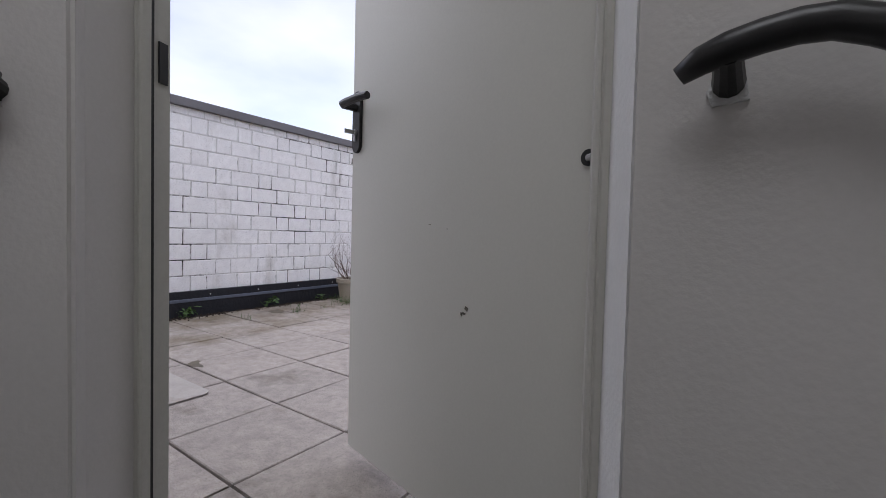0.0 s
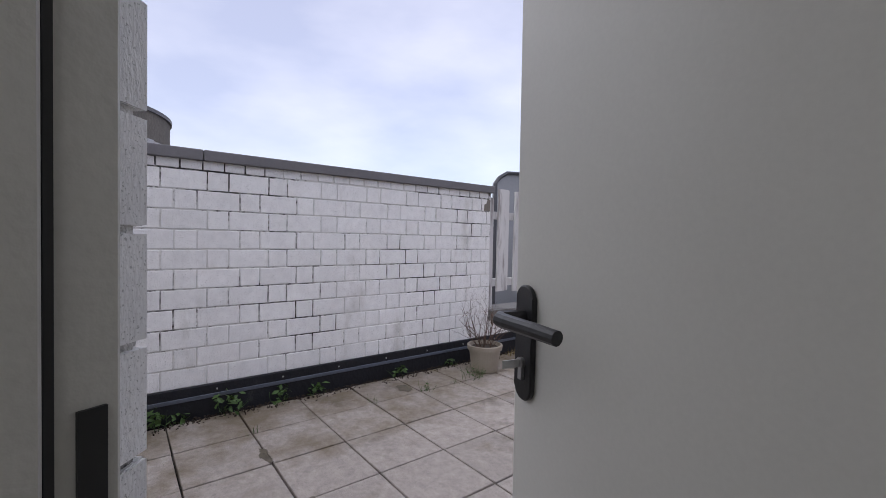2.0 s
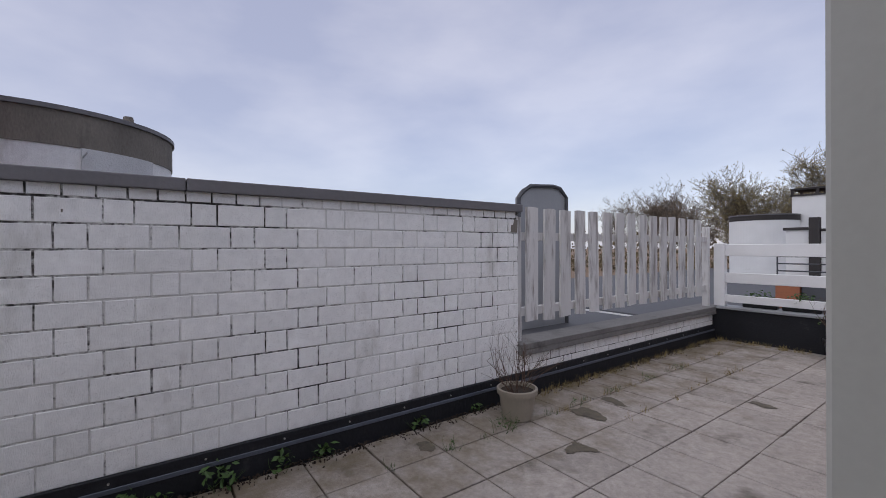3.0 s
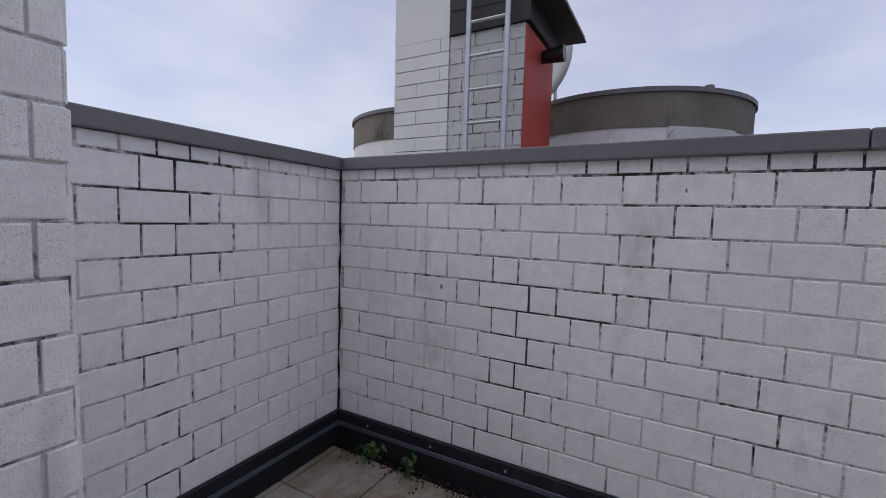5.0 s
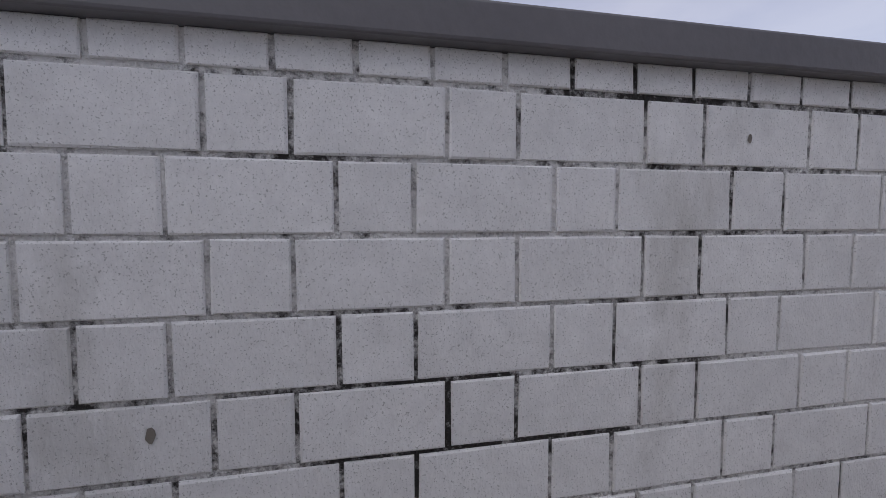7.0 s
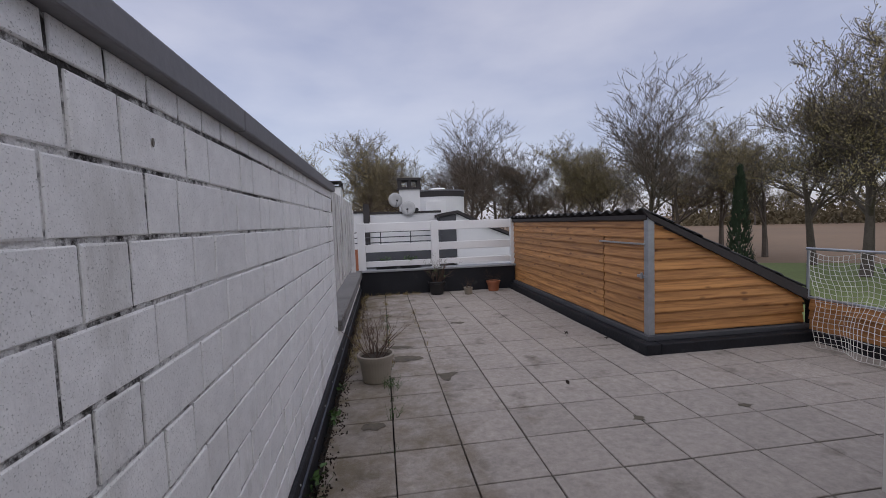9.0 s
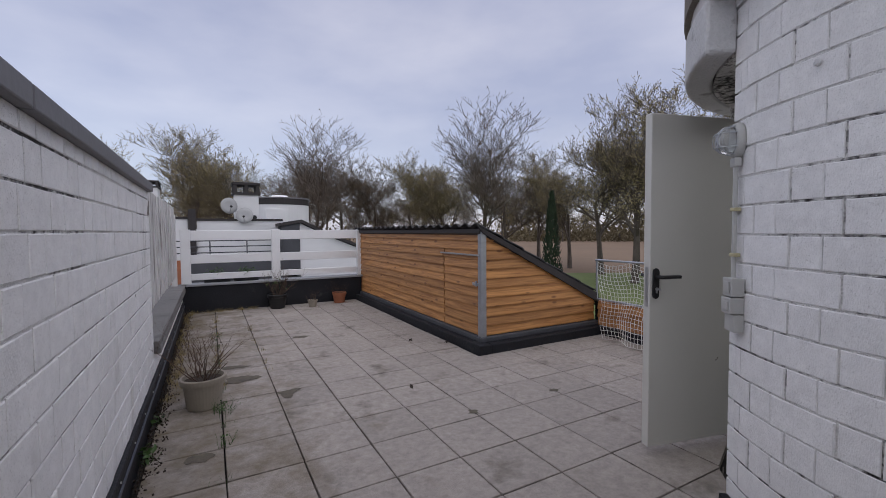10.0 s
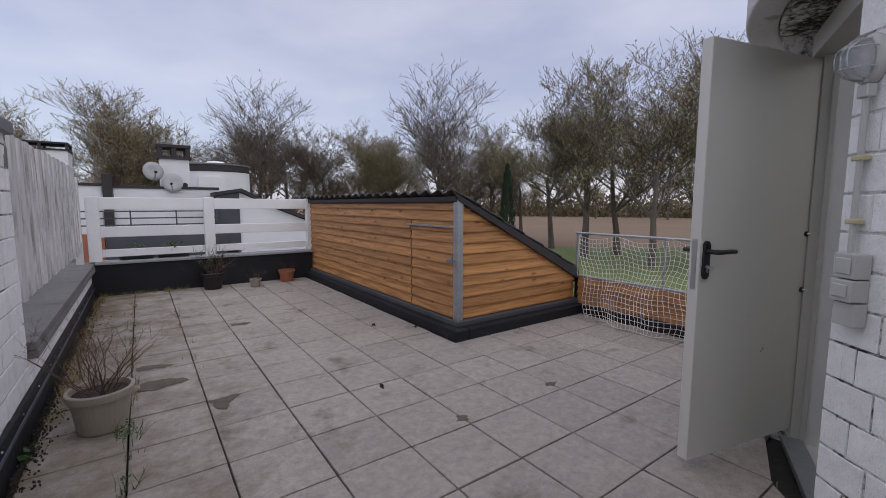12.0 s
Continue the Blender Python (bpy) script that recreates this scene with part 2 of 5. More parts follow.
SLATE = material("grey_cladding", (0.07, 0.072, 0.08), 0.7, vary=0.2, fine=40, coarse=3, bump=0.2)
TILE = material("black_roof_tile", (0.032, 0.030, 0.030), 0.75, vary=0.3, fine=60, coarse=6, bump=0.4, random_amount=0.4, stain=(0.12, 0.11, 0.10), stain_at=0.63, stain_scale=7)
RED = material("red_wall_paint", (0.42, 0.045, 0.03), 0.65, vary=0.18, fine=60, coarse=3, bump=0.25, stain=(0.2, 0.04, 0.03), stain_at=0.62)
FENCE_WOOD = material("weathered_white_fence_paint", (0.60, 0.59, 0.58), 0.8, vary=0.14, fine=30, coarse=5, bump=0.4, random_amount=0.3, stretch_z=0.16,
                      stain=(0.27, 0.25, 0.235), stain_at=0.50, stain_scale=13)
BOARD_X = wood_material("larch_boards_across", (0.56, 0.27, 0.085), (0.30, 0.12, 0.035), axis=0)
BOARD_Y = wood_material("larch_boards_along", (0.50, 0.245, 0.085), (0.25, 0.105, 0.035), axis=1)
GREY_WOOD = material("weathered_grey_capping", (0.165, 0.158, 0.152), 0.8, vary=0.2, fine=70, coarse=3, bump=0.25, stain=(0.09, 0.086, 0.08), stain_at=0.56, stain_scale=4, mottle=0.15)
POT = material("beige_plastic_pot", (0.285, 0.25, 0.20), 0.6, vary=0.1, fine=60, coarse=5, bump=0.1, stain=(0.24, 0.2, 0.16), stain_at=0.62, stain_scale=5)
TERRACOTTA = material("terracotta", (0.33, 0.12, 0.06), 0.8, vary=0.15, fine=60, coarse=8, bump=0.2)
SOIL = material("dark_soil", (0.04, 0.028, 0.02), 1.0, vary=0.4, fine=90, coarse=12, bump=1.0)
TWIG = material("dry_brown_twig", (0.095, 0.060, 0.042), 0.9, vary=0.25, fine=60, coarse=10, bump=0.3)
BARK = material("grey_brown_bark", (0.118, 0.098, 0.082), 0.95, vary=0.3, fine=12, coarse=1.5, bump=0.6)
BUD = material("young_leaves", (0.36, 0.30, 0.14), 0.7, vary=0.4, fine=5, coarse=0.25, bump=0)
BUD_BROWN = material("brown_tree_buds", (0.23, 0.17, 0.12), 0.8, vary=0.4, fine=5, coarse=0.25, bump=0)
LEAF = material("green_weed_leaf", (0.05, 0.10, 0.022), 0.6, vary=0.35, fine=40, coarse=8, bump=0.1)
DRY_GRASS = material("dry_grass", (0.26, 0.20, 0.085), 0.85, vary=0.35, fine=40, coarse=8, bump=0)
CONIFER = material("dark_conifer", (0.022, 0.038, 0.018), 0.8, vary=0.4, fine=8, coarse=1, bump=0.2)
UNDER = material("undergrowth_mix", (0.145, 0.115, 0.066), 0.9, vary=0.45, fine=1.5, coarse=0.12, bump=0)
GRASS = material("lawn", (0.13, 0.165, 0.05), 0.9, vary=0.3, fine=4, coarse=0.12, bump=0.3)
FIELD = material("dry_field", (0.20, 0.135, 0.085), 0.95, vary=0.16, fine=2, coarse=0.06, bump=0.3)
ROPE = material("off_white_net_rope", (0.72, 0.71, 0.68), 0.8, vary=0.12, fine=200, coarse=20, bump=0.1)
GREY_PLASTIC = material("grey_plastic_housing", (0.46, 0.46, 0.44), 0.5, vary=0.06, fine=60, coarse=6, bump=0.05)
YELLOWED = material("yellowed_plastic_clip", (0.50, 0.45, 0.27), 0.5, vary=0.1, fine=60, bump=0.05)
DISH = material("grey_dish", (0.42, 0.42, 0.42), 0.5, vary=0.08, fine=30, coarse=3, bump=0.05)
PALE_PLATE = material("pale_worn_plate", (0.395, 0.365, 0.335), 0.8, vary=0.12, fine=120, coarse=4, bump=0.2, stain=(0.25, 0.22, 0.18), stain_at=0.6, stain_scale=5, mottle=0.12)
PANEL_GREY = material("grey_board", (0.30, 0.31, 0.325), 0.6, vary=0.08, fine=30, coarse=3, bump=0.1)
STONE_STEP = material("dark_stair_tread", (0.16, 0.15, 0.145), 0.7, vary=0.15, fine=90, coarse=3, bump=0.2)

GLASS = bpy.data.materials.new("ribbed_lamp_glass")
GLASS.use_nodes = True
gb = GLASS.node_tree.nodes["Principled BSDF"]
gb.inputs["Base Color"].default_value = (0.93, 0.95, 0.95, 1)
gb.inputs["Roughness"].default_value = 0.12
gb.inputs["Transmission Weight"].default_value = 0.85


# ---- mesh helpers ----
def box(bm, x0, x1, y0, y1, z0, z1, m=None):
    r = bmesh.ops.create_cube(bm, size=1.0)
    t = Matrix.Translation(((x0 + x1) / 2, (y0 + y1) / 2, (z0 + z1) / 2)) @ Matrix.Diagonal((abs(x1 - x0), abs(y1 - y0), abs(z1 - z0), 1))
    bmesh.ops.transform(bm, matrix=(m @ t) if m else t, verts=r["verts"])
    return r["verts"]


def bevel(bm, width, segments=1):
    bmesh.ops.bevel(bm, geom=bm.edges[:], offset=width, segments=segments, affect='EDGES', profile=0.5)
    return bm


def tube(bm, a, b, ra, rb=None, sides=8):
    a, b = Vector(a), Vector(b)
    rb = ra if rb is None else rb
    d = b - a
    r = bmesh.ops.create_cone(bm, cap_ends=True, segments=sides, radius1=ra, radius2=rb, depth=d.length)
    bmesh.ops.transform(bm, matrix=Matrix.Translation((a + b) / 2) @ d.to_track_quat('Z', 'Y').to_matrix().to_4x4(), verts=r["verts"])
    return r["verts"]


def bent_tube(bm, points, radius, sides=8):
    """A round bar that follows points."""
    pts = [Vector(p) for p in points]
    rings = []
    for i, p in enumerate(pts):
        d = (pts[min(i + 1, len(pts) - 1)] - pts[max(i - 1, 0)]).normalized()
        side = d.cross(Vector((0, 0, 1)))
        side = side.normalized() if side.length > 1e-4 else Vector((1, 0, 0))
        up = side.cross(d)
        rr = radius[i] if isinstance(radius, (list, tuple)) else radius
        rings.append([bm.verts.new(p + rr * (math.cos(k * math.tau / sides) * side + math.sin(k * math.tau / sides) * up)) for k in range(sides)])
    for q, r in zip(rings, rings[1:]):
        for k in range(sides):
            bm.faces.new((q[k], q[(k + 1) % sides], r[(k + 1) % sides], r[k]))
    bm.faces.new(rings[0][::-1])
    bm.faces.new(rings[-1])


def lathe(bm, profile, sides=32, m=None):
    """A turned shape from (radius, height) pairs."""
    rings = []
    for r, z in profile:
        rings.append([bm.verts.new((r * math.cos(k * math.tau / sides), r * math.sin(k * math.tau / sides), z)) for k in range(sides)])
    for q, r in zip(rings, rings[1:]):
        for k in range(sides):
            bm.faces.new((q[k], q[(k + 1) % sides], r[(k + 1) % sides], r[k]))
    bm.faces.new(rings[0][::-1])
    bm.faces.new(rings[-1])
    if m:
        bmesh.ops.transform(bm, matrix=m, verts=[v for ring in rings for v in ring])


def arc_block(bm, c, r0, r1, a0, a1, z0, z1, steps=24):
    """A piece of a ring, angles in degrees."""
    cols = []
    for i in range(steps + 1):
        a = radians(a0 + (a1 - a0) * i / steps)
        cols.append([bm.verts.new((c[0] + r * math.cos(a), c[1] + r * math.sin(a), z)) for r, z in ((r0, z0), (r1, z0), (r1, z1), (r0, z1))])
    for p, q in zip(cols, cols[1:]):
        for k in range(4):
            bm.faces.new((p[k], q[k], q[(k + 1) % 4], p[(k + 1) % 4]))
    bm.faces.new(cols[0][::-1])
    bm.faces.new(cols[-1])


def prism(bm, outline, axis, lo, hi):
    """A flat outline pushed along an axis. Outline pairs are the two other axes in order."""
    def put(p, v):
        q = list(p)
        q.insert(axis, v)
        return bm.verts.new(q)
    a, b = [put(p, lo) for p in outline], [put(p, hi) for p in outline]
    n = len(outline)
    for k in range(n):
        bm.faces.new((a[k], a[(k + 1) % n], b[(k + 1) % n], b[k]))
    bm.faces.new(a[::-1])
    bm.faces.new(b)


def mesh_of(name, bm, mat, smooth=False):
    bmesh.ops.recalc_face_normals(bm, faces=bm.faces[:])
    me = bpy.data.meshes.new(name)
    bm.to_mesh(me)
    bm.free()
    me.materials.append(mat)
    if smooth:
        for p in me.polygons:
            p.use_smooth = True
    return me


def part(name, bm, mat, parent=None, label="", smooth=False):
    ob = new(name, mesh_of(name, bm, mat, smooth) if isinstance(bm, bmesh.types.BMesh) else bm)
    ob.parent = parent
    if label:
        ob["label"] = label
    return ob


def thing(name, label, category, group="", kind="", at=(0, 0, 0), rz=0):
    ob = new(name)
    ob.empty_display_size = 0.1
    ob.matrix_world = pose(*at, 0, 0, rz)
    return tagged(ob, label, category, group, kind)


def B():
    return bmesh.new()


rnd = random.Random(7)

# ---- plan ----
XW, YS, YN = -3.46, -1.365, 7.40          # faces of the west wall, south wall, north parapet
WALL_END = 3.44                          # where the high west wall stops
TC, TR, TI = (0.08, -0.40), 1.37, 1.05   # stair tower: centre, outer and inner radius
COURSE, TOP_JOINT, PERIOD, HEADER = 0.125, 1.570, 0.377, 0.126


def brick_mesh(length, height, seed):
    """One painted brick, front towards +y, with worn chamfered edges."""
    r = random.Random(seed)
    bm = B()
    x, z, c = length / 2, height / 2, 0.0032
    j = lambda a: r.uniform(-a, a)
    back = [bm.verts.new((sx * x, -0.03, sz * z)) for sx, sz in ((-1, -1), (1, -1), (1, 1), (-1, 1))]
    mid = [bm.verts.new((sx * x + j(0.0015), 0.0022, sz * z + j(0.0014))) for sx, sz in ((-1, -1), (1, -1), (1, 1), (-1, 1))]
    front = [bm.verts.new((sx * (x - c) + j(0.0015), 0.0047 + j(0.001), sz * (z - c) + j(0.0015))) for sx, sz in ((-1, -1), (1, -1), (1, 1), (-1, 1))]
    for p, q in ((back, mid), (mid, front)):
        for k in range(4):
            bm.faces.new((p[k], p[(k + 1) % 4], q[(k + 1) % 4], q[k]))
    bm.faces.new(front)
    return mesh_of("brick", bm, WHITE_BRICK)


GAP = 0.0088
STRETCHERS = [brick_mesh(PERIOD - HEADER - GAP, COURSE - GAP, 10 + i) for i in range(6)]
HEADERS = [brick_mesh(HEADER - GAP, COURSE - GAP, 30 + i) for i in range(6)]
SOLDIERS = [brick_mesh(0.125 - GAP, 0.055, 50 + i) for i in range(4)]


def course_bricks(start, end, shift):
    """Middle and length of each brick of a course that alternates stretchers and headers."""
    k = math.floor((start - shift) / PERIOD) - 1
    while True:
        for a, b in ((shift + k * PERIOD, shift + k * PERIOD + HEADER), (shift + k * PERIOD + HEADER, shift + (k + 1) * PERIOD)):
            if a >= end - 0.03:
                return
            lo, hi = max(a, start), min(b, end)
            if hi - lo > 0.03:
                yield (lo + hi) / 2, hi - lo
        k += 1


def lay_brick(parent, m, length, wobble=0.0016):
    """Place one brick as an object; cut ones get a scaled header."""
    full = PERIOD - HEADER
    if abs(length - full) < 0.012:
        me, s = rnd.choice(STRETCHERS), 1.0
    else:
        me, s = rnd.choice(HEADERS), (length - GAP) / (HEADER - GAP)
    ob = new("brick", me)
    ob.parent = parent
    ob.matrix_world = m @ Matrix.Translation((0, rnd.uniform(-wobble, wobble), 0)) @ pose(0, 0, 0, rnd.uniform(-.4, .4), 0, rnd.uniform(-.5, .5)) @ Matrix.Diagonal((s, 1, 1, 1))
    return ob


def structure(name, bm, mat, label, category):
    return tagged(part(name, bm, mat), label, category, kind="structure")


# ---- ground, far land ----
bm = B()
box(bm, -900, 900, -900, 900, -3.2, -2.75)
structure("ground", bm, FIELD, "wide dry brown field around the houses", "ground")
bm = B()
prism(bm, [(3.0, -40), (60, -40), (44, 12), (30, 26), (16, 33), (3.0, 36)], 2, -2.75, -2.70)
structure("lawn", bm, GRASS, "green lawn strip beside the houses", "lawn")

# roof slab under the terrace and house body, both open over the stairs
def round_stairs(bm, x0, x1, y0, y1, z0, z1):
    q = 0.87
    box(bm, x0, TC[0] - q, y0, y1, z0, z1)
    box(bm, TC[0] + q, x1, y0, y1, z0, z1)
    box(bm, TC[0] - q, TC[0] + q, y0, TC[1] - q, z0, z1)
    box(bm, TC[0] - q, TC[0] + q, TC[1] + q, y1, z0, z1)


bm = B()
round_stairs(bm, -3.75, 1.52, -2.3, 7.75, -0.35, -0.045)
structure("roof_slab", bm, BED, "dark roof slab under the terrace paving", "roof")
bm = B()
round_stairs(bm, -3.7, 1.45, -2.25, 7.7, -2.75, -0.352)
structure("house_base", bm, WHITE_HOUSE, "white house body below the roof terrace", "house")

# ---- west wall ----
bm = B()
box(bm, XW - 0.23, XW, YS - 0.24, WALL_END, -0.1, 1.63)
west = structure("wall_west", bm, JOINT, "white painted brick parapet wall with dirty joints", "wall")
bm = B()
box(bm, XW - 0.23, XW - 0.0, WALL_END, 7.65, -0.1, 0.40)
west_low = structure("wall_west_low", bm, JOINT, "low white painted brick parapet", "wall")
S_TURN, S_LEN = 0.8, 2.70                 # the south wall runs from the corner into the stair tower
S_POSE = pose(XW, YS, 0, 0, 0, S_TURN)
bm = B()
box(bm, 0.002, S_LEN, -0.24, 0.0, -0.1, 1.63, S_POSE)
south = structure("wall_south", bm, JOINT, "white painted brick parapet wall beside the stair tower", "wall")


# a tall brick pier between the south wall and the tower
PIER_X, PIER_Y, PIER_TOP = -1.99, -0.80, 2.34
bm = B()
box(bm, PIER_X + 0.004, -1.0, YS + 0.05, PIER_Y - 0.004, -0.1, PIER_TOP)
pier = structure("wall_pier", bm, JOINT, "tall white painted brick pier joining the stair tower", "wall")


def coping(name, bm_boxes, label):
    bm = B()
    for b in bm_boxes:
        vs = box(bm, *b)
    bevel(bm, 0.006, 2)
    return structure(name, bm, COPING, label, "coping")


coping("coping_west", [(XW - 0.27, XW + 0.035, YS + 0.04, 0.9, 1.632, 1.70)], "grey metal coping on the brick wall")
coping("coping_west_end", [(XW - 0.27, XW + 0.035, 0.904, WALL_END + 0.03, 1.632, 1.70)], "grey metal coping on the brick wall")
bm = B()
box(bm, -0.10, S_LEN + 0.1, -0.28, 0.036, 1.634, 1.702, S_POSE)
bevel(bm, 0.006, 2)
structure("coping_south", bm, COPING, "grey metal coping on the brick wall", "coping")


def flashing(name, face, x0, x1, y0, y1, h, label):
    """A black upstand with a clamping strip and screws. face: the way it looks, '+x', '+y', '-y' or '-x'."""
    bm = B()
    box(bm, x0, x1, y0, y1, -0.04, h)
    bevel(bm, 0.004)
    ob = structure(name, bm, FLASHING, label, "flashing")
    bm = B()
    t, lo, hi = 0.006, h - 0.085, h - 0.06
    box(bm, *{'+x': (x1, x1 + t, y0, y1), '-x': (x0 - t, x0, y0, y1), '+y': (x0, x1, y1, y1 + t), '-y': (x0, x1, y0 - t, y0)}[face], lo, hi)
    bevel(bm, 0.002)
    part("clamping_strip", bm, STRIP, ob, "blue-grey metal clamping strip")
    return ob


flash_w = flashing("flashing_west", '+x', XW + 0.002, XW + 0.026, YS - 0.01, YN - 0.02, 0.20, "black bitumen flashing along the wall foot")
bm = B()
box(bm, 0.03, S_LEN, 0.002, 0.026, -0.04, 0.20, S_POSE)
bevel(bm, 0.004)
flash_s = structure("flashing_south", bm, FLASHING, "black bitumen flashing along the wall foot", "flashing")
bm = B()
box(bm, 0.035, S_LEN, 0.0265, 0.032, 0.115, 0.14, S_POSE)
part("clamping_strip", bm, STRIP, flash_s, "blue-grey metal clamping strip")
for i in range(20):
    bm = B()
    tube(bm, (XW + 0.026, YS + 0.25 + i * 0.42, 0.165), (XW + 0.031, YS + 0.25 + i * 0.42, 0.165), 0.006, sides=8)
    part("screw_head", bm, STEEL, flash_w)

# worn spots of the west wall
for y, z, w, hh in ((-0.667, 1.019, 0.007, 0.013), (0.40, 1.504, 0.004, 0.009), (2.62, 0.93, 0.004, 0.007)):
    bm = B()
    prism(bm, [(y + w * math.cos(a * math.tau / 9) * (1 + 0.25 * math.sin(a * 3)), z + hh * math.sin(a * math.tau / 9)) for a in range(9)], 0, XW + 0.0055, XW + 0.0072)
    part("chip", bm, CONCRETE, west, "small dark chip in the paint")
bm = B()
prism(bm, [(3.345, 1.452), (3.425, 1.450), (3.43, 1.56), (3.39, 1.566), (3.375, 1.52), (3.35, 1.515)], 0, XW + 0.002, XW + 0.0085)
part("bare_brick", bm, CONCRETE, west, "bare brown brick where the paint has fallen off")
bm = B()
bent_tube(bm, [(XW + 0.004 + 0.003 * math.sin(k * 2.1), YS + 0.004 + 0.004 * math.sin(k * 1.3), 0.2 + k * 0.0895) for k in range(17)], [0.006 + 0.003 * math.sin(k * 2.7) for k in range(17)], 6)
part("corner_crack", bm, FLASHING, west, "dark open joint in the wall corner")

# capping board on the low parapet
bm = B()
box(bm, XW - 0.25, XW + 0.045, WALL_END + 0.004, YN + 0.25, 0.403, 0.455)
bevel(bm, 0.004)
structure("parapet_capping", bm, GREY_WOOD, "weathered grey capping board on the low parapet", "capping")
bm = B()
box(bm, XW - 0.02, XW + 0.05, WALL_END + 0.01, YN - 0.01, 0.352, 0.40)
bevel(bm, 0.003)
structure("parapet_drip_board", bm, GREY_WOOD, "grey drip board below the capping", "capping")

# ---- north parapet ----
bm = B()
box(bm, XW + 0.002, -0.48, YN, YN + 0.25, -0.1, 0.43)
structure("wall_north", bm, FLASHING, "low black bitumen covered parapet", "wall")
bm = B()
box(bm, XW + 0.05, -0.42, YN - 0.03, YN + 0.27, 0.434, 0.468)
bevel(bm, 0.004)
structure("north_sill", bm, PANEL_GREY, "pale grey sill on the black parapet", "sill")

# ---- plain closing walls on the east and south-east ----
bm = B()
box(bm, 1.33, 1.50, -2.2, 3.27, -0.1, 0.40)
structure("wall_east", bm, FLASHING, "low dark upstand at the terrace edge", "wall")
bm = B()
box(bm, -0.1, 1.33, -2.25, -2.0, -0.1, 0.40)
structure("wall_south_east", bm, FLASHING, "low dark upstand at the terrace edge", "wall")

# ---- stair tower ----
A0, A1 = 97.0, 138.4     # the doorway, in degrees round the tower
BRICK_TOP = 2.29
bm = B()
arc_block(bm, TC, 1.17, TR - 0.004, A1 + 3.0, 360 + A0, -2.75, 2.34, 96)
arc_block(bm, TC, 1.17, TR - 0.004, A0, A1, 2.10, 2.34, 12)
arc_block(bm, TC, 1.17, TR - 0.004, A0, A1, -2.75, -0.06, 12)
tower = structure("stair_tower_wall", bm, JOINT, "round white painted brick stair tower", "wall")
bm = B()
arc_block(bm, TC, TI, 1.168, 138.0, 360 + 94.9, -2.75, 2.34, 96)
arc_block(bm, TC, TI, 1.168, 94.9, 138.0, 2.10, 2.34, 12)
arc_block(bm, TC, TI, 1.168, 94.9, 138.0, -2.75, -0.02, 12)
structure("stair_inner_wall", bm, PLASTER, "grey-white plastered round stair wall", "wall")
bm = B()
arc_block(bm, TC, 0.62, TR + 0.11, 0, 360, 2.345, 2.42, 64)
structure("ceiling", bm, PLASTER, "plain round ceiling of the stair tower", "ceiling")
bm = B()
arc_block(bm, TC, 1.12, TR + 0.01, 0, 360, 2.292, 2.343, 96)
structure("tower_white_band", bm, OLD_WHITE, "flaking white concrete band under the fascia", "fascia")
bm = B()
arc_block(bm, TC, 1.12, TR + 0.14, 0, 360, 2.423, 2.78, 96)
tower_ring = structure("tower_fascia", bm, CONCRETE, "weathered brown concrete ring round the tower roof", "fascia")
bm = B()
arc_block(bm, TC, 0.62, TR + 0.18, 0, 360, 2.784, 2.83, 64)
structure("tower_roof", bm, COPING, "flat grey tower roof edge", "roof")
bm = B()
arc_block(bm, TC, 0.60, 0.66, 0, 360, 2.424, 2.90, 48)
structure("skylight_kerb", bm, PALE_REVEAL, "white kerb of the tower skylight", "skylight")
sky_dome = thing("skylight", "clear skylight dome on the tower roof", "skylight", kind="structure", at=(TC[0], TC[1], 2.90))
bm = B()
lathe(bm, [(0.66, 0.0), (0.64, 0.08), (0.52, 0.17), (0.30, 0.23), (0.02, 0.25)], 32)
dome = part("dome_pane", bm, GLASS, sky_dome, smooth=True)
dome.visible_shadow = False
day = bpy.data.lights.new("skylight_daylight", 'AREA')
day.shape, day.size, day.energy, day.color = 'DISK', 1.1, 5.5, (0.95, 0.96, 1.0)
day_ob = new("skylight_daylight", day)
day_ob.matrix_world = pose(TC[0], TC[1], 2.60)
bm = B()
arc_block(bm, TC, TR, TR + 0.13, 86.0, 140.0, 2.10, 2.341, 24)
bevel(bm, 0.015, 2)
structure("door_canopy", bm, OLD_WHITE, "flaking white curved concrete lintel over the door", "lintel")
bm = B()
arc_block(bm, TC, TR - 0.001, TR + 0.035, A1 + 1.5, 360 + A0 - 1, -0.05, 0.085, 96)
structure("tower_flashing", bm, FLASHING, "black bitumen flashing round the tower foot", "flashing")

# doorway reveals
bm = B()
prism(bm, [(-0.700, 0.293), (-0.792, 0.424), (-0.86, 0.40), (-0.745, 0.235)], 2, -0.02, 2.10)
structure("door_reveal_strike", bm, PLASTER, "plain plastered door reveal", "reveal")
bm = B()
prism(bm, [(-0.058, 0.728), (-0.013, 0.648), (0.02, 0.70), (0.06, 0.80), (-0.02, 0.83)], 2, -0.02, 2.10)
structure("door_reveal_hinge", bm, PALE_REVEAL, "bright white painted door reveal", "reveal")
bm = B()
arc_block(bm, TC, 1.225, TR - 0.012, A1 + 1.15, A1 + 3.0, -0.02, 2.29, 2)
part("jamb_mortar", bm, JOINT, tower)
for k in range(17):
    bm = B()
    arc_block(bm, TC, 1.235, TR - 0.001, A1 + 0.85, A1 + 3.2, BRICK_TOP - COURSE * (k + 1) + 0.005, BRICK_TOP - COURSE * k - 0.005, 1)
    part("brick", bm, WHITE_BRICK, tower)

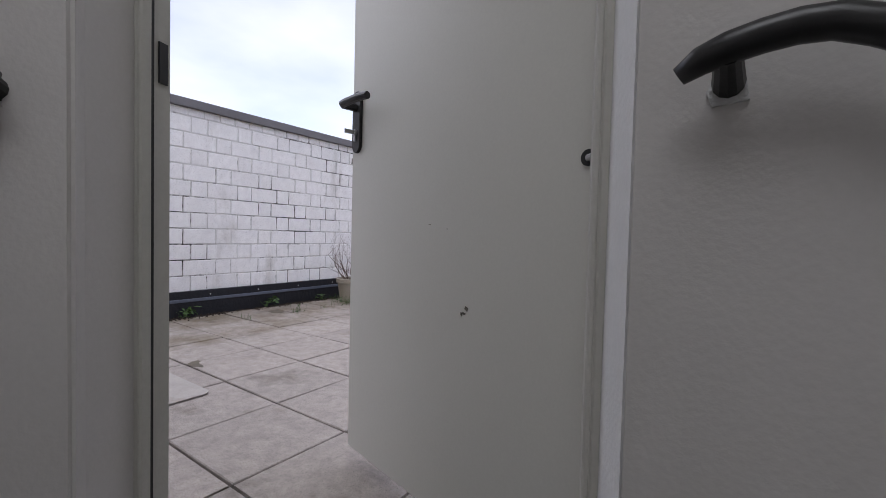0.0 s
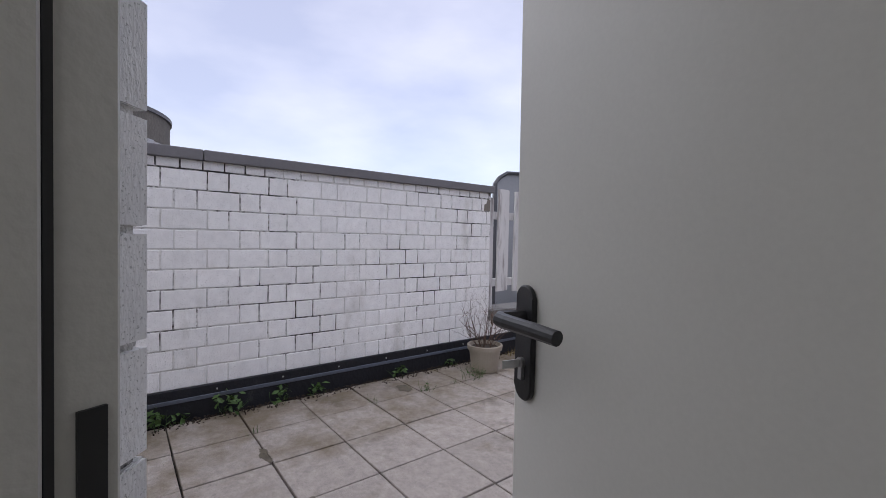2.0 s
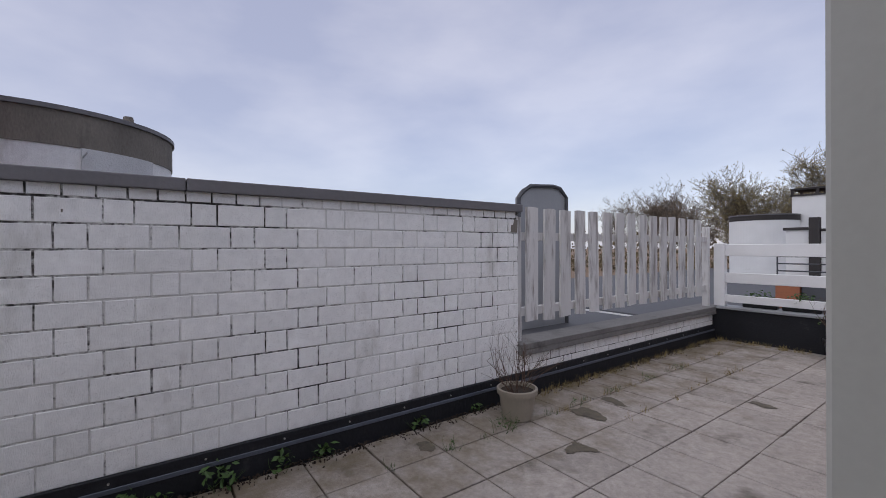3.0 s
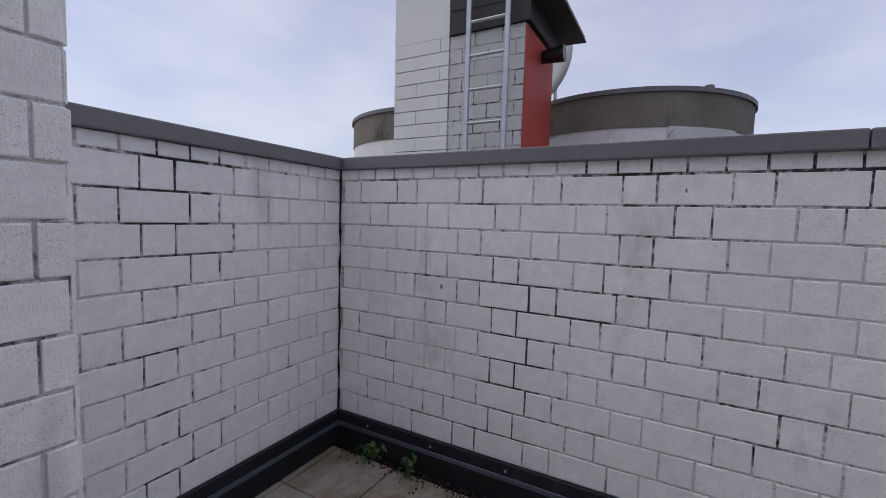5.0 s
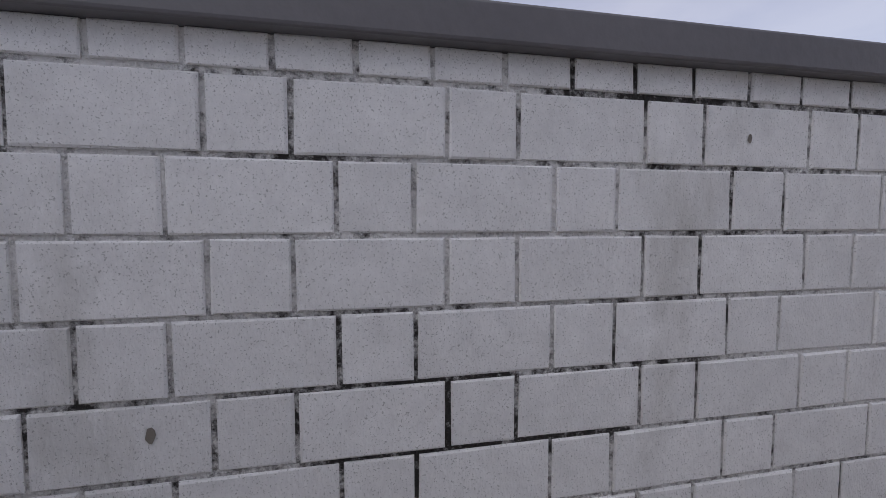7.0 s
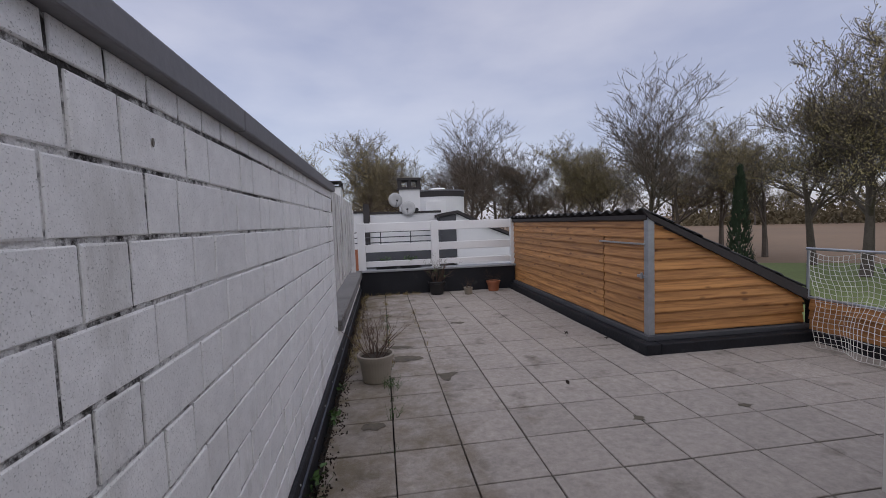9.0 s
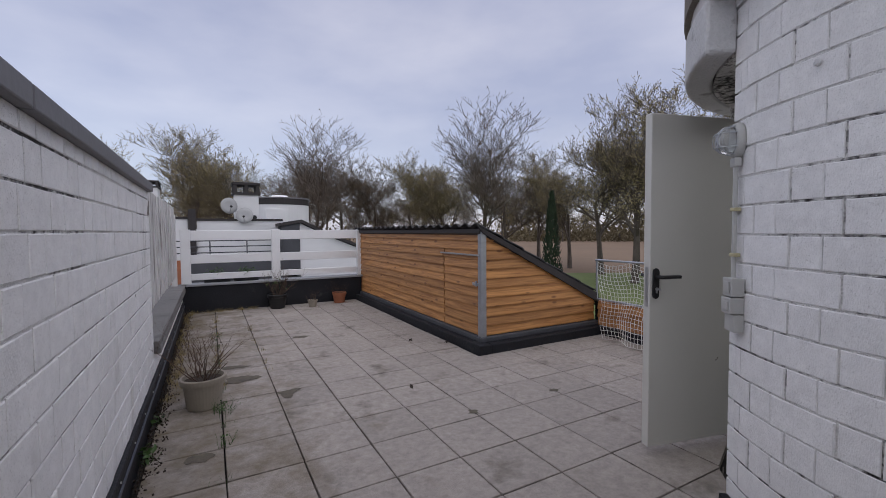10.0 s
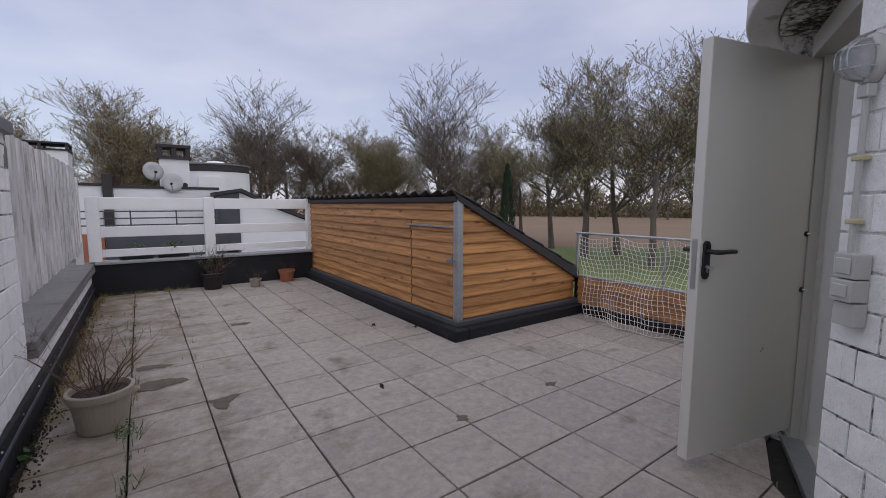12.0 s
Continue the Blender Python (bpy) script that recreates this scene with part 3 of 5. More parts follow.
# winding stairs below the door
for i, (a, w, z) in enumerate([(113, 25, -0.06), (108, 10, -0.18), (98, 10, -0.36), (88, 10, -0.54)] + [(78 - 20 * k, 20, -0.72 - 0.18 * k) for k in range(11)]):
    lo, hi = (a, a + w) if i == 0 else ((a, a + w) if i < 4 else (a - 10, a + 10))
    bm = B()
    arc_block(bm, TC, 0.10, 1.048, lo, hi, z - 0.16, z, 6)
    structure("stair_step", bm, STONE_STEP, "dark stone winder step of the spiral stairs", "step")
bm = B()
tube(bm, (TC[0], TC[1], -2.75), (TC[0], TC[1], 0.6), 0.06, sides=24)
structure("stair_newel", bm, PLASTER, "plain plastered newel of the spiral stairs", "newel")

# ---- door ----
HINGE, STRIKE = Vector((-0.094, 0.777, 0)), Vector((-0.796, 0.455, 0))
DOOR_YAW = math.degrees(math.atan2(STRIKE.y - HINGE.y, STRIKE.x - HINGE.x))
width = (STRIKE - HINGE).length
frame_thing = thing("door_frame", "grey painted steel door frame in the tower wall", "door frame", kind="structure", at=HINGE, rz=DOOR_YAW)


def jamb(x0, x1, name):
    """A folded steel jamb: outer stop, rebate and inner lip."""
    bm = B()
    box(bm, x0, x1, -0.006 if x0 < width / 2 else -0.017, 0.058, 0.0, 2.085)
    d = 1 if x0 < width / 2 else -1
    inner = x1 if d > 0 else x0
    box(bm, inner, inner + d * 0.010, 0.034, 0.058, 0.0, 1.984)
    bevel(bm, 0.003)
    return part(name, bm, FRAME_PAINT, frame_thing)


jamb(-0.020, 0.0, "hinge_jamb")
strike_jamb = jamb(width, width + 0.055, "strike_jamb")
bm = B()
box(bm, -0.020, width + 0.055, -0.05, 0.055, 1.985, 2.09)
bevel(bm, 0.003)
part("head", bm, FRAME_PAINT, frame_thing)
bm = B()
box(bm, 0.0, width, -0.045, 0.05, -0.03, 0.008)
bevel(bm, 0.003)
part("threshold", bm, GALV, frame_thing, "worn metal threshold")
bm = B()
box(bm, width - 0.0035, width - 0.0005, -0.006, 0.013, 0.955, 1.030)
part("strike_plate", bm, BLACK, strike_jamb, "black strike plate")
bm = B()
box(bm, width - 0.006, width - 0.0005, 0.027, 0.033, 0.02, 1.984)
part("rubber_seal", bm, BLACK, strike_jamb, "black rubber seal")

# leaf: inner face from the hinge side to the free edge
LEAF_H, LEAF_YAW, lw = Vector((-0.080, 0.786, 0)), 166.3, 0.792
leaf = thing("door_leaf", "grey-white steel door standing open, black lever handle", "door", kind="structure", at=LEAF_H, rz=LEAF_YAW)
bm = B()
box(bm, 0.0, lw, -0.052, 0.0, 0.050, 1.970)
bevel(bm, 0.004, 2)
part("panel", bm, DOOR_PAINT, leaf)
bm = B()
box(bm, -0.022, 0.022, -0.022, -0.001, 0.050, 1.970)
bevel(bm, 0.004)
part("hinge_edge_fold", bm, FRAME_PAINT, leaf)
for z in (0.815, 1.106):
    bm = B()
    tube(bm, (0.024, 0.0, z), (0.024, 0.006, z), 0.0135, sides=20)
    bolt = part("bolt_rosette", bm, BLACK, leaf, "black round rosette of the security bolt")
    bm = B()
    tube(bm, (0.024, 0.004, z), (0.012, 0.013, z), 0.0065, 0.0055, sides=10)
    part("bolt_pin", bm, STEEL, bolt, "steel locking pin")


def door_handle(side):
    """A long plate with rounded ends, a key cylinder and a bent lever."""
    s = 1 if side == "inside" else -1
    y0 = 0.0 if s > 0 else -0.052
    bm = B()
    outline = []
    for k in range(24):
        a = math.tau * k / 24
        outline.append((lw - 0.036 + 0.021 * math.cos(a), 1.01 + 0.021 * math.sin(a) + (0.062 if math.sin(a) > 0 else -0.072)))
    prism(bm, outline, 1, min(y0, y0 + s * 0.010), max(y0, y0 + s * 0.010))
    bevel(bm, 0.002)
    plate = part("handle_plate", bm, BLACK, leaf, "long black handle plate")
    bm = B()
    x, z = lw - 0.036, 1.045
    bent_tube(bm, [(x, y0 + s * 0.008, z), (x, y0 + s * 0.035, z), (x, y0 + s * 0.05, z), (x - 0.008, y0 + s * 0.056, z), (x - 0.03, y0 + s * 0.057, z), (x - 0.09, y0 + s * 0.055, z), (x - 0.128, y0 + s * 0.05, z - 0.002)], [0.011, 0.011, 0.011, 0.011, 0.011, 0.0105, 0.010], 12)
    part("lever", bm, BLACK, plate)
    bm = B()
    tube(bm, (x, y0 + s * 0.009, 0.975), (x, y0 + s * 0.016, 0.975), 0.0085, sides=14)
    box(bm, x - 0.0045, x + 0.0045, min(y0 + s * .009, y0 + s * .015), max(y0 + s * .009, y0 + s * .015), 0.950, 0.975)
    cyl = part("lock_cylinder", bm, STEEL, plate)
    if s > 0:
        bm = B()
        box(bm, x - 0.001, x + 0.001, y0 + 0.014, y0 + 0.045, 0.969, 0.981)
        part("key", bm, STEEL, plate, "small steel key in the lock")


door_handle("inside")
door_handle("outside")
bm = B()
box(bm, lw + 0.0002, lw + 0.003, -0.038, -0.014, 0.87, 1.10)
bevel(bm, 0.001)
part("lock_faceplate", bm, STEEL, leaf, "narrow steel lock faceplate")
for x, z, w, h in ((0.292, 0.528, 0.009, 0.012), (0.300, 0.520, 0.010, 0.006), (0.309, 0.516, 0.004, 0.010), (0.36, 0.70, 0.004, 0.002), (0.42, 0.71, 0.007, 0.002)):
    bm = B()
    prism(bm, [(x, z), (x + w, z + h * 0.4), (x + w * 0.7, z + h), (x - w * 0.3, z + h * 0.7)], 1, 0.0003, 0.0009)
    part("paint_chip", bm, CONCRETE, leaf, "brown chip in the door paint")


def handrail(path, bracket_at):
    """A black rail along the inner stair wall, with wall brackets. path: (angle, radius, height)."""
    rail = thing("stair_handrail", "black handrail with bent end on the stair wall", "handrail")
    at = lambda a, r, z: Vector((TC[0] + r * math.cos(radians(a)), TC[1] + r * math.sin(radians(a)), z))
    bm = B()
    n = len(path)
    bent_tube(bm, [at(*p) for p in path], [0.010, 0.0145] + [0.016] * (n - 2), 14)
    part("rail", bm, BLACK, rail, smooth=True)
    for a, r, z in bracket_at:
        bm = B()
        tube(bm, at(a, r, z), at(a, TI, z - 0.014), 0.012, 0.016, 12)
        part("bracket", bm, BLACK, rail)
        bm = B()
        p = at(a, TI - 0.0015, z - 0.016)
        prism(bm, [(-0.019, -0.017), (0.014, -0.020), (0.020, -0.004), (0.013, 0.012), (-0.014, 0.013)], 1, -0.0015, 0.003)
        bmesh.ops.transform(bm, matrix=Matrix.Translation(p) @ pose(0, 0, 0, 0, 0, a + 90), verts=bm.verts[:])
        part("chipped_filler", bm, OLD_WHITE, rail, "chipped filler round the bracket")


handrail([(92.4, 1.008, 0.856), (91.3, 1.004, 0.867), (90.0, 1.0, 0.873), (88.5, 1.0, 0.878), (87.0, 1.0, 0.880), (85.5, 1.0, 0.877), (84.0, 1.0, 0.865), (82.0, 1.0, 0.843), (76.0, 1.0, 0.78), (62.0, 1.0, 0.63), (42.0, 1.0, 0.43)], [(90.0, 1.0, 0.867), (57.0, 1.0, 0.58)])
handrail([(141.6, 1.005, 0.878), (142.4, 1.002, 0.886), (143.5, 1.0, 0.892), (146.0, 1.0, 0.895), (150.0, 0.99, 0.89), (165.0, 0.99, 0.86), (190.0, 0.99, 0.80)], [(142.8, 1.0, 0.886), (180.0, 0.99, 0.822)])

# ---- lamp, conduit and switches on the tower ----
def on_tower(angle, z, out=0.0):
    a = radians(angle)
    return pose(TC[0] + (TR + out) * math.cos(a), TC[1] + (TR + out) * math.sin(a), z, 0, 0, angle - 90)


lamp = thing("wall_lamp", "caged oval bulkhead lamp with ribbed glass, on the brick tower", "lamp")
lamp.matrix_world = on_tower(142.0, 1.70)
bm = B()
lathe(bm, [(0.052, 0.0), (0.055, 0.012), (0.050, 0.03), (0.040, 0.036)], 24, Matrix.Translation((0, 0.0, 0)) @ pose(0, 0, 0, -90) @ Matrix.Diagonal((0.95, 1.45, 1, 1)))
part("base", bm, GREY_PLASTIC, lamp, smooth=True)
bm = B()
lathe(bm, [(0.043, 0.034), (0.044, 0.05), (0.040, 0.07), (0.030, 0.088), (0.014, 0.097), (0.002, 0.099)], 24, pose(0, 0, 0, -90) @ Matrix.Diagonal((0.95, 1.45, 1, 1)))
part("glass_globe", bm, GLASS, lamp, "ribbed clear glass globe", smooth=True)
for k in range(3):
    bm = B()
    x = (-0.022, 0, 0.022)[k]
    zz = math.sqrt(1 - (x / 0.046) ** 2)
    bent_tube(bm, [(x, 0.034, -0.068 * zz), (x, 0.075, -0.055 * zz), (x, 0.101, -0.025), (x, 0.105, 0), (x, 0.101, 0.025), (x, 0.075, 0.055 * zz), (x, 0.034, 0.068 * zz)], 0.0022, 6)
    part("cage_bar", bm, GALV, lamp)
for z in (-0.03, 0.03):
    bm = B()
    bent_tube(bm, [(-0.046, 0.034, z), (-0.042, 0.075, z), (-0.02, 0.098, z), (0, 0.104, z), (0.02, 0.098, z), (0.042, 0.075, z), (0.046, 0.034, z)], 0.0022, 6)
    part("cage_bar", bm, GALV, lamp)
conduit = thing("conduit", "thin grey conduit with yellowed clips down the tower", "conduit")
conduit.matrix_world = on_tower(142.2, 0)
bm = B()
tube(bm, (0, 0.020, 1.10), (0, 0.020, 1.63), 0.009, sides=10)
part("pipe", bm, GREY_PLASTIC, conduit)
for z in (1.20, 1.40):
    bm = B()
    box(bm, -0.022, 0.022, 0.004, 0.032, z - 0.008, z + 0.008)
    bevel(bm, 0.003)
    part("clip", bm, YELLOWED, conduit, "yellowed plastic clip")
bm = B()
box(bm, -0.020, 0.020, 0.004, 0.036, 1.585, 1.625)
bevel(bm, 0.004)
part("gland", bm, GREY_PLASTIC, conduit)
switches = thing("outdoor_switch_box", "grey double outdoor socket and switch on the tower", "switch")
switches.matrix_world = on_tower(143.0, 0)
for name, z0, z1, d in (("switch_upper", 1.020, 1.10, 0.055), ("socket_middle", 0.945, 1.016, 0.060), ("junction_lower", 0.865, 0.941, 0.045)):
    bm = B()
    box(bm, -0.038, 0.038, 0.002, d, z0, z1)
    bevel(bm, 0.004, 2)
    bx = part(name, bm, GREY_PLASTIC, switches)
    if name != "junction_lower":
        bm = B()
        box(bm, -0.026, 0.026, d, d + 0.006, z0 + 0.014, z1 - 0.014)
        bevel(bm, 0.003)
        part("flap", bm, GREY_PLASTIC, bx)
sensor = thing("wall_plug", "small round plug in a tower brick", "plug")
sensor.matrix_world = on_tower(158.2, 1.885, 0.006)
bm = B()
lathe(bm, [(0.012, 0), (0.012, 0.006), (0.007, 0.009)], 16, pose(0, 0, 0, -90))
part("cap", bm, OLD_WHITE, sensor)

# ---- wooden roof shed ----
SX, SY, SYN, STOP = -0.46, 3.25, 7.62, 1.30
ROOF_A, ROOF_B = (-0.52, 1.335), (1.32, 0.46)     # roof line (x, z): top and bottom


def roof_z(x):
    return ROOF_A[1] + (ROOF_B[1] - ROOF_A[1]) * (x - ROOF_A[0]) / (ROOF_B[0] - ROOF_A[0])


shed = thing("roof_shed", "larch-boarded lean-to shed with black sloping tile roof on the terrace", "shed")
bm = B()
prism(bm, [(SX + 0.03, 0.0), (1.30, 0.0), (1.30, roof_z(1.30) - 0.07), (SX + 0.03, roof_z(SX + 0.03) - 0.07)], 1, SY + 0.03, SYN)
part("core", bm, DARK_TRIM, shed)
N_BOARD = 11
BH = (STOP - 0.155) / N_BOARD


def lap_board_y(y0, y1, z0, z1, parent, x=SX):
    """A weatherboard on the long side, thicker at its foot."""
    bm = B()
    prism(bm, [(x + 0.028, z0), (x - 0.011, z0 + 0.004), (x - 0.012, z0 + 0.014), (x + 0.008, z1 + 0.006), (x + 0.028, z1 + 0.006)], 1, y0, y1)
    part("board", bm, BOARD_Y, parent)


def lap_board_x(z0, z1, parent):
    """A weatherboard on the gable end, cut to the roof slope."""
    bm = B()
    def xe(z):
        return min(1.28, ROOF_A[0] + (z + 0.03 - ROOF_A[1]) * (ROOF_B[0] - ROOF_A[0]) / (ROOF_B[1] - ROOF_A[1]))
    y = SY
    sec = [(y + 0.028, z0), (y - 0.011, z0 + 0.004), (y - 0.012, z0 + 0.014), (y + 0.008, z1 + 0.006), (y + 0.028, z1 + 0.006)]
    a = [bm.verts.new((SX + 0.035, p, q)) for p, q in sec]
    b = [bm.verts.new((max(xe(q), SX + 0.05), p, q)) for p, q in sec]
    for k in range(5):
        bm.faces.new((a[k], a[(k + 1) % 5], b[(k + 1) % 5], b[k]))
    bm.faces.new(a[::-1])
    bm.faces.new(b)
    part("board", bm, BOARD_X, parent)


DY0, DY1, DZ0, DZ1 = 3.30, 4.08, 0.20, 1.02
hatch = part("hatch_door", bmesh.new(), BOARD_Y, shed, "low boarded hatch door")
for i in range(N_BOARD):
    z0, z1 = 0.155 + i * BH, 0.155 + (i + 1) * BH
    if z1 <= DZ0 + 0.02 or z0 >= DZ1 - 0.03:
        lap_board_y(SY - 0.005, SYN, z0, z1, shed)
    else:
        lap_board_y(DY1 + 0.016, SYN, z0, z1, shed)
        lap_board_y(DY0, DY1 - 0.008, z0 + 0.0008, z1 - 0.001, hatch, SX - 0.003)
        lap_board_y(SY - 0.005, DY0 - 0.012, z0, z1, shed)
    lap_board_x(z0, z1, shed)
bm = B()
box(bm, SX - 0.035, SX - 0.002, DY0 - 0.03, DY1 + 0.06, DZ1 + 0.012, DZ1 + 0.03)
bevel(bm, 0.003)
part("hatch_drip", bm, STEEL, shed, "thin metal drip strip over the hatch")
bm = B()
box(bm, SX - 0.03, SX - 0.012, DY0 - 0.06, DY0 + 0.10, 0.705, 0.735)
box(bm, SX - 0.045, SX - 0.028, DY0 + 0.0, DY0 + 0.025, 0.70, 0.76)
bevel(bm, 0.003)
part("hasp", bm, GALV, shed, "galvanised hasp")
bm = B()
prism(bm, [(SX - 0.026, SY - 0.026), (SX + 0.042, SY - 0.026), (SX + 0.042, SY - 0.014), (SX - 0.014, SY - 0.014), (SX - 0.014, SY + 0.042), (SX - 0.026, SY + 0.042)], 2, 0.14, 1.31)
bevel(bm, 0.002)
part("corner_angle", bm, GALV, shed, "galvanised steel corner angle")
bm = B()
box(bm, SX - 0.13, SX + 0.02, SY - 0.16, SYN, -0.04, 0.10)
box(bm, SX + 0.021, 1.34, SY - 0.16, SY + 0.02, -0.04, 0.10)
bevel(bm, 0.01, 2)
part("foot_flashing", bm, FLASHING, shed, "black bitumen kerb at the shed foot")
bm = B()
box(bm, SX - 0.05, SX + 0.02, SY - 0.06, SYN, 0.101, 0.15)
box(bm, SX + 0.021, 1.32, SY - 0.06, SY + 0.02, 0.101, 0.15)
bevel(bm, 0.004)
part("foot_rail", bm, SLATE, shed, "dark metal drip rail under the boards")
# barge board on the gable end
bm = B()
prism(bm, [(ROOF_A[0] - 0.02, ROOF_A[1] + 0.035), (ROOF_B[0], ROOF_B[1] + 0.035), (ROOF_B[0], ROOF_B[1] - 0.075), (ROOF_A[0] + 0.05, ROOF_A[1] - 0.05)], 1, SY - 0.04, SY - 0.012)
part("barge_board", bm, DARK_TRIM, shed, "black barge board along the roof slope")
slope = math.atan2(ROOF_A[1] - ROOF_B[1], ROOF_B[0] - ROOF_A[0])
roof_len = math.hypot(ROOF_A[1] - ROOF_B[1], ROOF_B[0] - ROOF_A[0])
bm = B()
prism(bm, [(ROOF_A[0] + 0.02, ROOF_A[1] - 0.005), (ROOF_B[0] + 0.3, roof_z(ROOF_B[0] + 0.3) - 0.005), (ROOF_B[0] + 0.3, roof_z(ROOF_B[0] + 0.3) - 0.05), (ROOF_A[0] + 0.02, ROOF_A[1] - 0.05)], 1, SY - 0.011, SYN + 0.05)
part("roof_deck", bm, DARK_TRIM, shed)


def tile_mesh():
    """An S-curved pantile, 0.20 wide and 0.40 long, laid along x."""
    bm = B()
    n = 8
    rows = []
    for x in (0.0, 0.36):
        top, low = [], []
        for k in range(n + 1):
            y = 0.205 * k / n
            z = 0.022 * math.sin(math.tau * k / n) + 0.026 + (0.016 if x else 0.0)
            top.append(bm.verts.new((x, y, z + 0.012)))
            low.append(bm.verts.new((x, y, z)))
        rows.append((top, low))
    (ta, la), (tb, lb) = rows
    for k in range(n):
        bm.faces.new((ta[k], ta[k + 1], tb[k + 1], tb[k]))
        bm.faces.new((la[k], lb[k], lb[k + 1], la[k + 1]))
        bm.faces.new((ta[k], la[k], la[k + 1], ta[k + 1]))
        bm.faces.new((tb[k], tb[k + 1], lb[k + 1], lb[k]))
    return mesh_of("tile", bm, TILE)


TILE_MESH = tile_mesh()
for r in range(6):
    for c in range(21):
        d = -0.03 + r * 0.335
        ob = new("tile", TILE_MESH)
        ob.parent = shed
        ob.matrix_world = pose(ROOF_A[0] + d * math.cos(slope), SY - 0.03 + c * 0.212, ROOF_A[1] - d * math.sin(slope) + rnd.uniform(-.002, .002), 0, math.degrees(slope), rnd.uniform(-.6, .6))

# ---- low boarded upstand and net at the terrace edge ----
upstand = thing("edge_boarding", "low larch boarding along the terrace edge", "boarding")
for i in range(3):
    bm = B()
    x = 1.30
    z0 = 0.10 + i * 0.10
    prism(bm, [(x + 0.028, z0), (x - 0.008, z0), (x - 0.009, z0 + 0.012), (x + 0.008, z0 + 0.104), (x + 0.028, z0 + 0.104)], 1, -0.2, SY - 0.05)
    part("board", bm, BOARD_Y, upstand)
bm = B()
box(bm, 1.22, 1.328, -0.2, SY - 0.165, -0.04, 0.098)
bevel(bm, 0.01)
part("foot_flashing", bm, FLASHING, upstand)
guard = thing("guard_frame", "galvanised tube guard frame on the edge boarding", "railing")
for a, b in (((1.30, 3.22, 0.41), (1.30, 3.22, 0.93)), ((1.30, 1.2, 0.41), (1.30, 1.2, 0.93)), ((1.30, 3.24, 0.925), (1.30, 1.18, 0.925)), ((1.30, 3.24, 0.425), (1.30, 1.18, 0.425)), ((1.30, 2.2, 0.41), (1.30, 2.2, 0.93))):
    bm = B()
    tube(bm, a, b, 0.014, sides=10)
    part("tube", bm, GALV, guard)


def net():
    """A draped rope net: cords of a slack grid hanging from the guard frame down to the paving."""
    rows, cols = 19, 36
    rg = random.Random(4)
    def p(i, j):
        f, g = i / rows, j / cols
        y = 3.17 - 1.75 * g
        sag = 0.055 * abs(math.sin(g * math.pi * 3.1 + 0.35))
        z = 0.92 - sag * (1 - f) - f * 0.90
        out = 0.03 + 0.25 * f ** 1.35 + 0.05 * math.sin(g * 9 + f * 4) * f + 0.03 * math.sin(g * 23 + 1.3) * f
        if f > 0.93:
            z = max(z, 0.012)
        y += 0.03 * math.sin(f * 9 + g * 5) + (-0.30 * f * (1 - g) ** 2)
        return Vector((1.29 - out + rg.uniform(-.004, .004), y + rg.uniform(-.005, .005), max(z, 0.010) + rg.uniform(-.004, .004)))
    pts = [[p(i, j) for j in range(cols + 1)] for i in range(rows + 1)]
    bm = B()
    def cord(a, b, r=0.0030):
        d = (b - a).normalized()
        s = d.cross(Vector((0.3, 0.5, 0.8))).normalized()
        u = s.cross(d)
        ra = [bm.verts.new(q + r * (math.cos(k * math.tau / 3) * s + math.sin(k * math.tau / 3) * u)) for q in (a, b) for k in range(3)]
        for k in range(3):
            bm.faces.new((ra[k], ra[(k + 1) % 3], ra[3 + (k + 1) % 3], ra[3 + k]))
    for i in range(rows + 1):
        for j in range(cols + 1):
            if j < cols:
                cord(pts[i][j], pts[i][j + 1])
            if i < rows:
                cord(pts[i][j], pts[i + 1][j])
    return bm


tagged(part("safety_net", net(), ROPE), "off-white knotted rope net draped from the guard frame", "net")

# ---- picket fence on the low parapet ----
fence = thing("picket_fence", "weathered white board fence on the low parapet", "fence")
FX = XW - 0.10
for z in (0.72, 1.42):
    bm = B()
    box(bm, FX - 0.022, FX + 0.022, WALL_END + 0.06, YN + 0.1, z - 0.04, z + 0.04)
    bevel(bm, 0.004)
    part("rail", bm, FENCE_WOOD, fence)


def picket_mesh(seed):
    r = random.Random(seed)
    bm = B()
    w = 0.079
    prism(bm, [(-w, 0.0), (w, r.uniform(-.012, .012)), (w + r.uniform(-.004, .002), 1.065), (w * 0.6, 1.072 + r.uniform(-.006, .006)), (-w * 0.5, 1.072), (-w, 1.066)], 0, -0.009, 0.009)
    return mesh_of("picket", bm, FENCE_WOOD)


PICKETS = [picket_mesh(i) for i in range(5)]
n_p = 15
for i in range(n_p):
    ob = new("picket", PICKETS[i % 5])
    ob.parent = fence
    ob.matrix_world = pose(FX + 0.034, 3.685 + i * 0.2445, 0.625 + rnd.uniform(-.010, .010), rnd.uniform(-.6, .6), rnd.uniform(-.5, .5), 0)
for y in (WALL_END + 0.07, YN + 0.02):
    bm = B()
    box(bm, FX - 0.04, FX + 0.04, y - 0.04, y + 0.04, 0.45, 1.60)
    bevel(bm, 0.005)
    part("post", bm, FENCE_WOOD, fence)

